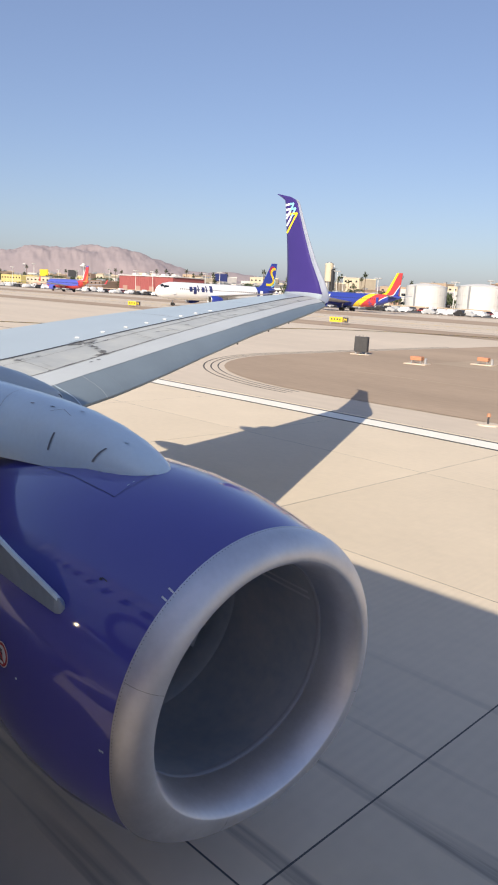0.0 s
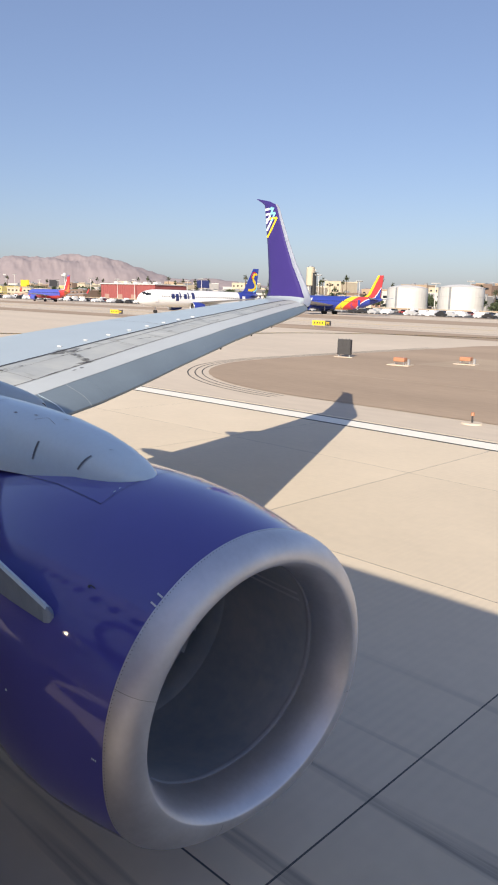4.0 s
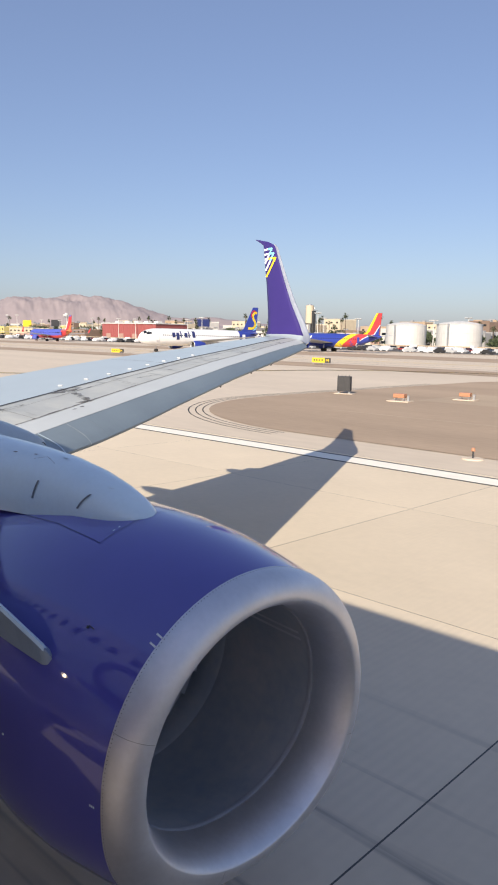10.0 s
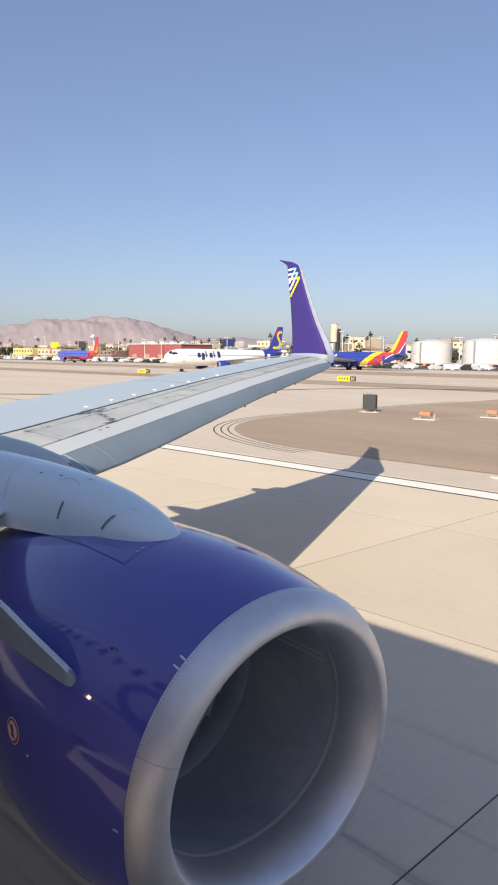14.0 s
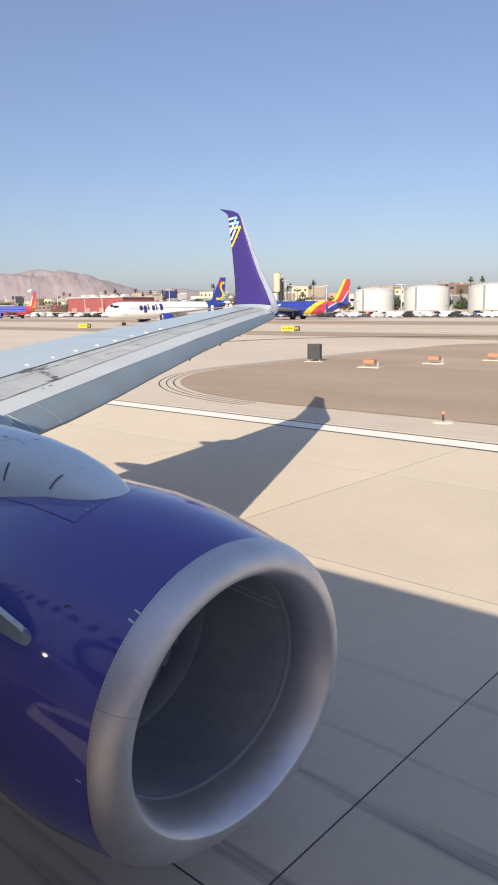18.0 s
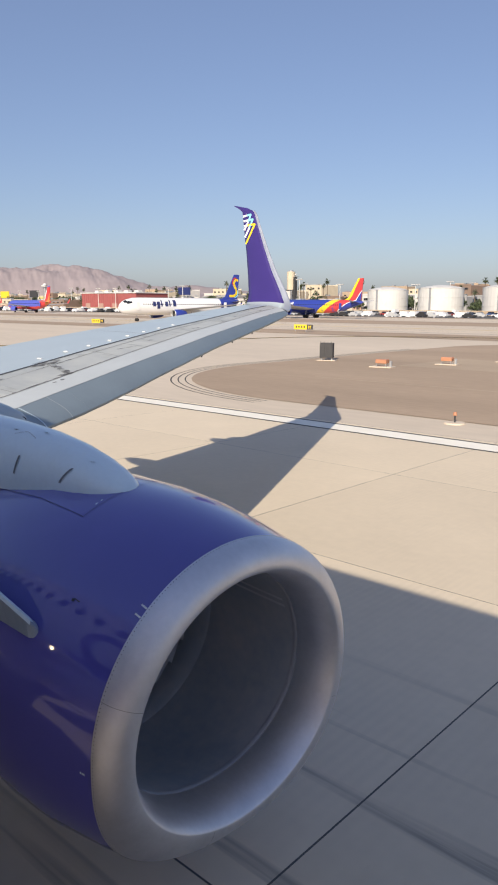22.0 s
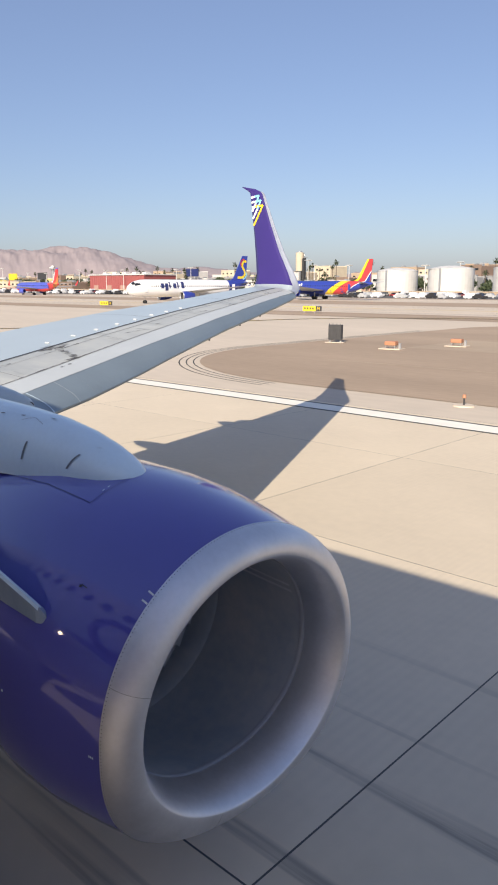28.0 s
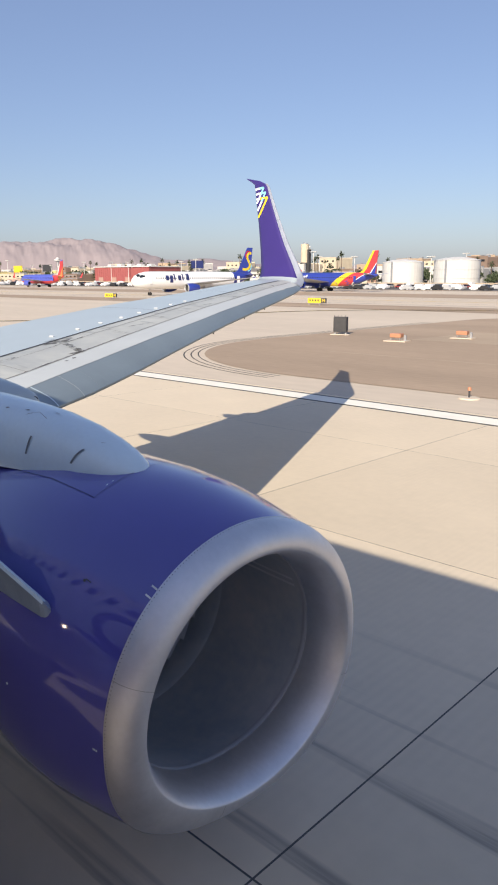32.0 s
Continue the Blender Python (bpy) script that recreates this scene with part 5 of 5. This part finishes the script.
def tank(x, y, r, h):
    t = thing("storage_tank", "white cylindrical storage tank with a domed roof", "tank", pose(x, y, -0.05), "white storage tanks")
    part("shell", tubes(((0, 0, 0), (0, 0, h), r), n=40), TANKW, t)
    part("roof", grid([[(q * r * math.cos(a), q * r * math.sin(a), h + 1.3 * (1 - q * q) + 0.02) for a in (math.tau * k / 40 for k in range(40))] for q in (1.0, 0.8, 0.5, 0.2, 0.02)], close_u=True), TANKW, t, soft=True)
    for z in (h * 0.33, h * 0.66, h - 0.15):
        part("hoop", grid([[((r + e) * math.cos(a), (r + e) * math.sin(a), zz) for a in (math.tau * k / 40 for k in range(40))] for e, zz in ((0, z - 0.12), (0.1, z - 0.12), (0.1, z + 0.12), (0, z + 0.12))], close_u=True), TANKW, t)
    part("ladder", boxes((-0.4, -r - 0.35, 0, 0.4, -r - 0.1, h)), STEEL, t)


for x, r, h in ((-176, 9.0, 10.5), (-150, 9.5, 11), (-120, 10.5, 11), (-92, 10.5, 10.5)):
    tank(x, 292, r, h)

# long low warehouses by the perimeter road
for x, y, w, h, k, n, txt in ((-236, 296, 34, 5.5, 4, 7, "pale yellow low warehouse with dark doors"), (-300, 300, 26, 6, 0, 5, "white low office block with dark windows"),
                              (-507, 296, 34, 6.5, 1, 6, "cream stucco workshop with a flat roof"), (-470, 291, 17, 5.2, 0, 2, "white metal shed with a grey end"), (-548, 296, 32, 7.5, 4, 7, "pale yellow office block with dark glazing"), (-438, 298, 24, 6.2, 5, 5, "brown flat-roofed block with dark windows"), (-425, 330, 20, 9.5, 0, 6, "white two-storey block with rows of windows"), (-40, 300, 40, 8, 0, 9, "white long building with a row of dark windows")):
    building(x, y, w, 14, h, STUCCO[k], 1 if h < 6 else 2, n, 0.5, txt)

# workshop canopies, walls and vans by the perimeter
def canopy(x, y, w, d, h):
    c = thing("canopy", "flat pale roof canopy on thin steel posts", "canopy", pose(x, y, -0.05), "workshop canopies")
    part("roof", boxes((-w / 2, -d / 2, h, w / 2, d / 2, h + 0.35)), STUCCO[1], c)
    for sx in (-1, 0, 1):
        for sy in (-1, 1):
            part("post", tubes(((sx * (w / 2 - 0.3), sy * (d / 2 - 0.3), 0), (sx * (w / 2 - 0.3), sy * (d / 2 - 0.3), h), 0.09), n=8), STEEL, c)


canopy(-527, 284.5, 18, 5, 3.6)
canopy(-452, 285, 12, 5, 3.2)
for x, w, k in ((-484, 18, 6), (-436, 22, 2), (-216, 26, 2), (-192, 14, 1)):
    t = thing("block_wall", "tall rendered block wall by the perimeter", "wall", pose(x, 277.5, -0.05))
    part("blocks", boxes((-w / 2, -0.2, 0, w / 2, 0.2, 2.9)), STUCCO[k], t)
    part("coping", boxes((-w / 2 - 0.1, -0.25, 2.9, w / 2 + 0.1, 0.25, 3.05)), STUCCO[1], t)
    for dx in (-w / 4, w / 5):
        part("gate", boxes((dx - 1.5, -0.26, 0, dx + 1.5, -0.205, 2.5)), DARK, t)

# cement silo with a slanting conveyor
tower = thing("cement_silo", "tall cream cement silo on a plant with a slanting conveyor", "silo", pose(-262, 330, -0.05))
part("drum", tubes(((0, 0, 12), (0, 0, 22), 2.3, 2.3), n=24), STUCCO[1], tower, "cream steel drum")
part("cap", tubes(((0, 0, 22), (0, 0, 22.7), 1.6, 1.2), n=24), STEEL, tower)
part("ring_platform", tubes(((0, 0, 11.6), (0, 0, 12), 2.9, 2.9), n=24), DARK, tower)
part("mixer_house", boxes((-3.4, -2.4, 3.2, 1.2, 2.4, 11.6)), STUCCO[0], tower, "white mixer housing")
part("lift_column", boxes((2.4, -1.0, 0, 3.6, 1.0, 19)), DARK, tower, "dark lift column")
for x in (-3, 2):
    for y in (-2, 2):
        part("leg", boxes((x - 0.3, y - 0.3, 0, x + 0.3, y + 0.3, 11.6)), STEEL, tower)
bm = bmesh.new()
for y in (-0.9, 0.9):
    for zz in (0, 1.3):
        tube(bm, (-21, y, 1.6 + zz), (-2.5, y, 9.2 + zz), 0.13)
for k in range(10):
    x = -21 + 1.85 * k
    tube(bm, (x, -0.9, 1.6 + 0.411 * (x + 21)), (x + 1.85, -0.9, 2.9 + 0.411 * (x + 22.85)), 0.09, n=5)
part("conveyor_truss", bm, STEEL, tower, "steel conveyor truss")
bm = bmesh.new()
vs = [bm.verts.new(p) for x, z in ((-21, 2.1), (-2.5, 9.7)) for p in ((x, -0.8, z), (x, 0.8, z), (x, 0.8, z + 0.5), (x, -0.8, z + 0.5))]
for f in ((0, 1, 2, 3), (7, 6, 5, 4), (0, 4, 5, 1), (1, 5, 6, 2), (2, 6, 7, 3), (3, 7, 4, 0)):
    bm.faces.new([vs[k] for k in f])
part("conveyor_belt", bm, STUCCO[0], tower)
part("hopper", boxes((-25, -2.5, 0, -20, 2.5, 3.6)), STUCCO[3], tower, "grey loading hopper")


# billboard signs and lattice masts
def lattice(x, y, h, dome=False):
    t = thing("lattice_mast", "grey steel lattice mast with lamps at the top", "mast", pose(x, y, -0.05))
    for sx, sy in ((-1, -1), (1, -1), (1, 1), (-1, 1)):
        part("leg", tubes(((sx * 1.2, sy * 1.2, 0), (sx * 0.8, sy * 0.8, h), 0.12, 0.1), n=6), STEEL, t)
    n = int(h / 2.6)
    for k in range(n):
        z0, z1 = h * k / n, h * (k + 1) / n
        w0, w1 = 1.2 - 0.4 * k / n, 1.2 - 0.4 * (k + 1) / n
        part("brace", tubes(((-w0, -w0, z0), (w1, -w1, z1), 0.06), ((w0, w0, z0), (-w1, w1, z1), 0.06), ((-w0, w0, z0), (-w1, -w1, z1), 0.06), ((w0, -w0, z0), (w1, w1, z1), 0.06), n=5), STEEL, t)
    part("platform", boxes((-1.8, -1.8, h, 1.8, 1.8, h + 0.2)), STEEL, t)
    if dome:
        part("radome", grid([[(1.5 * math.cos(b) * math.cos(a), 1.5 * math.cos(b) * math.sin(a), h + 1.6 + 1.5 * math.sin(b)) for a in (math.tau * k / 16 for k in range(16))] for b in (radians(v) for v in (-68, -40, -10, 20, 50, 75, 88))], close_u=True), TANKW, t, "round white radome", soft=True)
    part("rail", boxes((-1.9, -1.9, h + 0.9, 1.9, -1.8, h + 1.0)), STEEL, t)
    for k in range(3):
        part("dish", tubes(((-1.4 + 1.4 * k, -1.2, h + 1.2), (-1.4 + 1.4 * k, -1.6, h + 1.3), 0.7, 0.6), n=14), TANKW, t)


lattice(-462, 300, 15, True)
lattice(-275, 350, 20)
lattice(-655, 360, 18)


def billboard(x, y, panel_m, h, label):
    t = thing("billboard", label, "billboard", pose(x, y, -0.05))
    part("panel", boxes((-6, -0.3, h, 6, 0.3, h + 5)), panel_m, t)
    for dx in (-4, 4):
        part("post", tubes(((dx, 0, 0), (dx, 0, h), 0.3)), STEEL, t)


billboard(-527, 306, YELLOW, 8, "large yellow billboard on steel posts")
billboard(-492, 310, DARK, 8.5, "dark billboard seen from behind")
billboard(-371, 350, NAVY, 10, "dark blue billboard on steel posts")


def light_mast(x, y, h):
    t = thing("light_mast", "tall white apron light mast with a wide flat head", "mast", pose(x, y, -0.05), "apron light masts")
    part("pole", tubes(((0, 0, 0), (0, 0, h), 0.24, 0.15)), TANKW, t)
    part("crossbar", boxes((-1.9, -0.14, h, 1.9, 0.14, h + 0.22)), TANKW, t)
    for k in range(5):
        part("lamp_head", boxes((-1.95 + 0.8 * k, -0.55, h + 0.22, -1.3 + 0.8 * k, 0.4, h + 0.5)), TANKW, t)


for k in range(26):
    light_mast(-720 + 27 * k + random.uniform(-9, 9), 318 + random.uniform(-45, 30), random.uniform(11, 16))


# parked cars
def make_car(paint, van=False):
    hh = 2.1 if van else 1.45
    c = thing("parked_car", "parked white van with dark tyres" if van else "parked car with dark windows", "car", None, "cars in the airport car park")
    part("body", boxes((-2.2, -0.88, 0.3, 2.2, 0.88, 0.85 if not van else 1.1), bevel=0.1), paint, c)
    bm = bmesh.new()
    a, b = (-1.5, 1.2) if not van else (-2.15, 1.6)
    zt = hh
    vs = [bm.verts.new(p) for p in ((a, -0.8, 0.85), (b, -0.8, 0.85), (b, 0.8, 0.85), (a, 0.8, 0.85), (a + 0.35, -0.65, zt), (b - 0.6, -0.65, zt), (b - 0.6, 0.65, zt), (a + 0.35, 0.65, zt))]
    for f in ((4, 5, 6, 7), (0, 1, 5, 4), (1, 2, 6, 5), (2, 3, 7, 6), (3, 0, 4, 7)):
        bm.faces.new([vs[i] for i in f])
    part("cabin", bm, paint if van else GLASS, c)
    part("roof", boxes((a + 0.4, -0.64, zt, b - 0.65, 0.64, zt + 0.05)), paint, c)
    for x in (-1.35, 1.35):
        for y in (-0.82, 0.82):
            part("wheel", tubes(((x, y - 0.1, 0.33), (x, y + 0.1, 0.33), 0.33), n=12), TYRE, c)
    return c


protos = [make_car(p) for p in CARS] + [make_car(CARS[0], True)]
cells = [(-690 + 7.5 * i, 248 + 9 * j) for i in range(92) for j in range(4)]
random.shuffle(cells)
for k, (x, y) in enumerate(cells[:290]):
    m = pose(x + random.uniform(-1, 1), y + random.uniform(-1, 1), -0.05, 0, 0, random.choice((0, 90, 180, 270)) + random.uniform(-8, 8))
    if k < len(protos):
        protos[k].matrix_basis = m
    else:
        copy_thing(protos[random.choices(range(6), (5, 4, 2, 1, 1, 2))[0]], m)


# the crowded near rows of the car park, too many to count
for w, mt, share in (("white", CARS[0], 120), ("silver", CARS[1], 100), ("dark", CARS[2], 90)):
    bm = bmesh.new()
    for k in range(share):
        x, y = random.uniform(-720, 40), random.choice((222, 228.5, 235, 241.5)) + random.uniform(-0.6, 0.6)
        wd, hh = random.uniform(1.9, 2.3), random.uniform(1.4, 1.9)
        box(bm, x - wd, y - 0.9, 0.25, x + wd, y + 0.9, 0.9)
        vs = [bm.verts.new((x + a, y + b, c)) for c, e in ((0.9, 0.0), (hh, 0.45)) for a, b in ((-wd * 0.75 + e, -0.8), (wd * 0.5 - e, -0.8), (wd * 0.5 - e, 0.8), (-wd * 0.75 + e, 0.8))]
        for f in ((4, 5, 6, 7), (0, 1, 5, 4), (1, 2, 6, 5), (2, 3, 7, 6), (3, 0, 4, 7)):
            bm.faces.new([vs[q] for q in f])
        for a in (-0.6, 0.6):
            box(bm, x + a * wd - 0.3, y - 0.92, -0.05, x + a * wd + 0.3, y + 0.92, 0.32)
    tagged(part("parked_cars", bm, mt, None), "rows of %s cars parked along the perimeter road" % w, "cars", kind="stuff")


# trees and palms
def make_tree(seed, h):
    random.seed(seed)
    t = thing("tree", "dark green broad-leaved tree", "tree", None, "trees beyond the airfield")
    bm = tubes(((0, 0, 0), (0.1, 0, h * 0.45), 0.28, 0.18))
    for k in range(6):
        a = math.tau * k / 6
        tube(bm, (0.1, 0, h * 0.4), (h * 0.28 * math.cos(a), h * 0.28 * math.sin(a), h * 0.7), 0.12, 0.04, n=6)
    part("trunk", bm, BARK, t)
    bm = bmesh.new()
    for k in range(420):
        a, el, rr = random.uniform(0, math.tau), random.uniform(-0.6, 1.5), random.random() ** 0.45
        lump = 1 + 0.25 * math.sin(3 * a + seed) + 0.18 * math.sin(5 * el + seed)
        c = Vector((h * 0.42 * rr * lump * math.cos(a) * math.cos(el), h * 0.42 * rr * lump * math.sin(a) * math.cos(el), h * 0.66 + h * 0.33 * rr * lump * math.sin(el)))
        q = Euler([random.uniform(0, 6.3) for _ in range(3)]).to_quaternion()
        s = random.uniform(0.25, 0.55)
        bm.faces.new([bm.verts.new(c + q @ Vector(p) * s) for p in ((-1, -0.5, 0), (0.2, -0.7, 0.1), (1, 0, 0), (0.2, 0.7, 0.1), (-1, 0.5, 0))])
    part("crown", bm, LEAF, t)
    return t


def make_palm(seed, h):
    random.seed(seed)
    t = thing("palm_tree", "tall fan palm with a thin trunk", "palm tree", None, "palms beyond the airfield")
    part("trunk", tubes(((0, 0, 0), (0.15, 0, h * 0.5), 0.26, 0.2), ((0.15, 0, h * 0.5), (0.1, 0.1, h), 0.2, 0.17)), BARK, t)
    bm = bmesh.new()
    for k in range(34):
        a, el = random.uniform(0, math.tau), random.uniform(-1.0, 1.3)
        out = Vector((math.cos(a) * math.cos(el), math.sin(a) * math.cos(el), math.sin(el)))
        side = Vector((-math.sin(a), math.cos(a), 0)) * 0.28
        c, ln = Vector((0.1, 0.1, h)), random.uniform(1.5, 2.3)
        pts = [c, c + out * ln * 0.6 + side, c + out * ln + Vector((0, 0, -0.5)), c + out * ln * 0.6 - side]
        bm.faces.new([bm.verts.new(p) for p in pts])
    part("crown", bm, PALM, t)
    return t


trees = [make_tree(s, h) for s, h in ((1, 6), (2, 7.5), (3, 5), (4, 9))]
palms = [make_palm(s, h) for s, h in ((11, 10), (12, 13), (13, 15.5))]
random.seed(77)
for kind, count in ((trees, 295), (palms, 110)):
    for k in range(count):
        m = pose(random.uniform(-780, 30), random.choice((312, 334, 334, 372, 430, 520)) + random.uniform(-12, 12), -0.05, 0, 0, random.uniform(0, 360))
        if k < len(kind):
            kind[k].matrix_basis = m
        else:
            copy_thing(random.choice(kind), m)

# tree belts and low roofs of the town behind
random.seed(31)
bm = bmesh.new()
for k in range(520):
    x, y = random.uniform(-1300, 60), random.choice((318, 356, 408, 500, 560, 640, 720)) + random.uniform(-14, 14)
    h = random.uniform(3.0, 6.5) * (1.0 if y < 520 else 1.35)
    for q in range(46):
        a, el, rr = random.uniform(0, math.tau), random.uniform(-0.4, 1.5), random.random() ** 0.4
        c = Vector((x + 0.55 * h * rr * math.cos(a) * math.cos(el), y + 0.55 * h * rr * math.sin(a) * math.cos(el), 0.45 * h + 0.5 * h * rr * math.sin(el)))
        turn = Euler([random.uniform(0, 6.3) for _ in range(3)]).to_quaternion()
        sz = random.uniform(0.09, 0.2) * h
        bm.faces.new([bm.verts.new(c + turn @ Vector(v) * sz) for v in ((-1, -0.5, 0), (0.3, -0.7, 0.1), (1, 0.1, 0), (0.1, 0.7, 0.1))])
tagged(part("tree_belt", bm, LEAF, None), "dense belt of dark green trees among the houses", "trees", kind="stuff")
for w, mt in zip(("white", "cream", "tan"), STUCCO):
    bm = bmesh.new()
    for k in range(130):
        x, y = random.uniform(-1500, 80), random.uniform(520, 780)
        wd, dp, h = random.uniform(9, 26), random.uniform(8, 14), random.uniform(3.2, 8.0)
        box(bm, x - wd / 2, y - dp / 2, -0.05, x + wd / 2, y + dp / 2, h)
        box(bm, x - wd / 2 - 0.4, y - dp / 2 - 0.4, h, x + wd / 2 + 0.4, y + dp / 2 + 0.4, h + 0.35)
    tagged(part("distant_houses", bm, mt, None), "many small %s houses with flat roofs far beyond the airfield" % w, "houses", kind="stuff")

# perimeter wall behind the car park
for k in range(25):
    x = -760 + 32 * k
    w = thing("perimeter_wall", "low tan block wall along the perimeter road", "wall", pose(x, 279.5, -0.05), "perimeter wall lengths")
    part("blocks", boxes((-15.8, -0.15, 0, 15.8, 0.15, 1.7)), STUCCO[2], w)
    part("coping", boxes((-15.9, -0.2, 1.7, 15.9, 0.2, 1.82)), STUCCO[1], w)

# ---- mountains ----
def ridge(name, bearing0, bearing1, dist, heights, label, seed):
    rows = []
    n, mrow = 420, 44
    for j in range(mrow):
        v = j / (mrow - 1)
        row = []
        for i in range(n):
            u = i / (n - 1)
            b = radians(bearing0 + (bearing1 - bearing0) * u)
            d = dist * (1 + 0.22 * (v - 0.5))
            hgt = lerp(u, heights)
            prof = math.sin(math.pi * min(1, v * 1.0)) ** 1.2
            rough = noise.fractal(Vector((u * 9 + seed, v * 3, 0)), 1.0, 2.0, 6)
            lean = u + 0.05 * v
            gully = sum(k * abs(noise.noise(Vector((lean * q + seed, v * q * 0.07, 4.0 + k)))) for q, k in ((26, 0.05), (61, 0.022), (140, 0.012)))
            z = hgt * prof * (1 + 0.22 * rough - gully) - 6
            row.append((-d * math.sin(b), d * math.cos(b), z))
        rows.append(row)
    me = bpy.data.meshes.new(name)
    bm = grid(rows)
    bm.to_mesh(me)
    bm.free()
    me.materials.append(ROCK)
    tagged(new(name, smooth(me)), label, "mountain", "", "structure")


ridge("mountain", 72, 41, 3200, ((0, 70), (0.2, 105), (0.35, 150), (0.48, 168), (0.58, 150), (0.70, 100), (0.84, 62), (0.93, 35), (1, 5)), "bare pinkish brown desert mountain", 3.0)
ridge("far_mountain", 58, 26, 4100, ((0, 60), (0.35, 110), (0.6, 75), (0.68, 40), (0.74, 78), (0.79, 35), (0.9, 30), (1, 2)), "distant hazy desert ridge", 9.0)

# everything beyond the runway stands on the lower land
for ob in list(scene.collection.objects):
    if ob.parent is None and ob not in (plane, runway, marking, cam, sun):
        ob.location.z += LOW

# ---- runway slabs, each lying on the runway bed ----
SX, SY, GAP = 6.1, 6.08, 0.018
slab = bpy.data.meshes.new("slab")
bm = boxes((GAP / 2, GAP / 2, -0.02, SX - GAP / 2, SY - GAP / 2, 0.0))
bm.to_mesh(slab)
bm.free()
for i in range(-16, 7):
    for j in range(0, 4):
        y = CROWN_Y + SY * j
        link("slab", slab, CONCRETE, runway, "", pose(-2.8 + SX * i, y, crown(y), -TILT))
rest = []
for x0, x1, y0 in ((-420, -2.8 - 16 * SX, CROWN_Y), (-2.8 + 7 * SX, 300, CROWN_Y), (-420, 300, -26)):
    y1 = CROWN_Y if y0 < CROWN_Y else 23.07
    rest += [[[(x, y, crown(y)) for y in (y0, y1)] for x in (x0, x1)]]
bm = bmesh.new()
for rows in rest:
    (a, b), (c, d) = rows
    f = bm.faces.new([bm.verts.new(p) for p in (a, c, d, b)])
bm.normal_update()
for f in bm.faces:
    if f.normal.z < 0:
        f.normal_flip()
tagged(part("far_slabs", bm, CONCRETE, runway), kind="stuff")
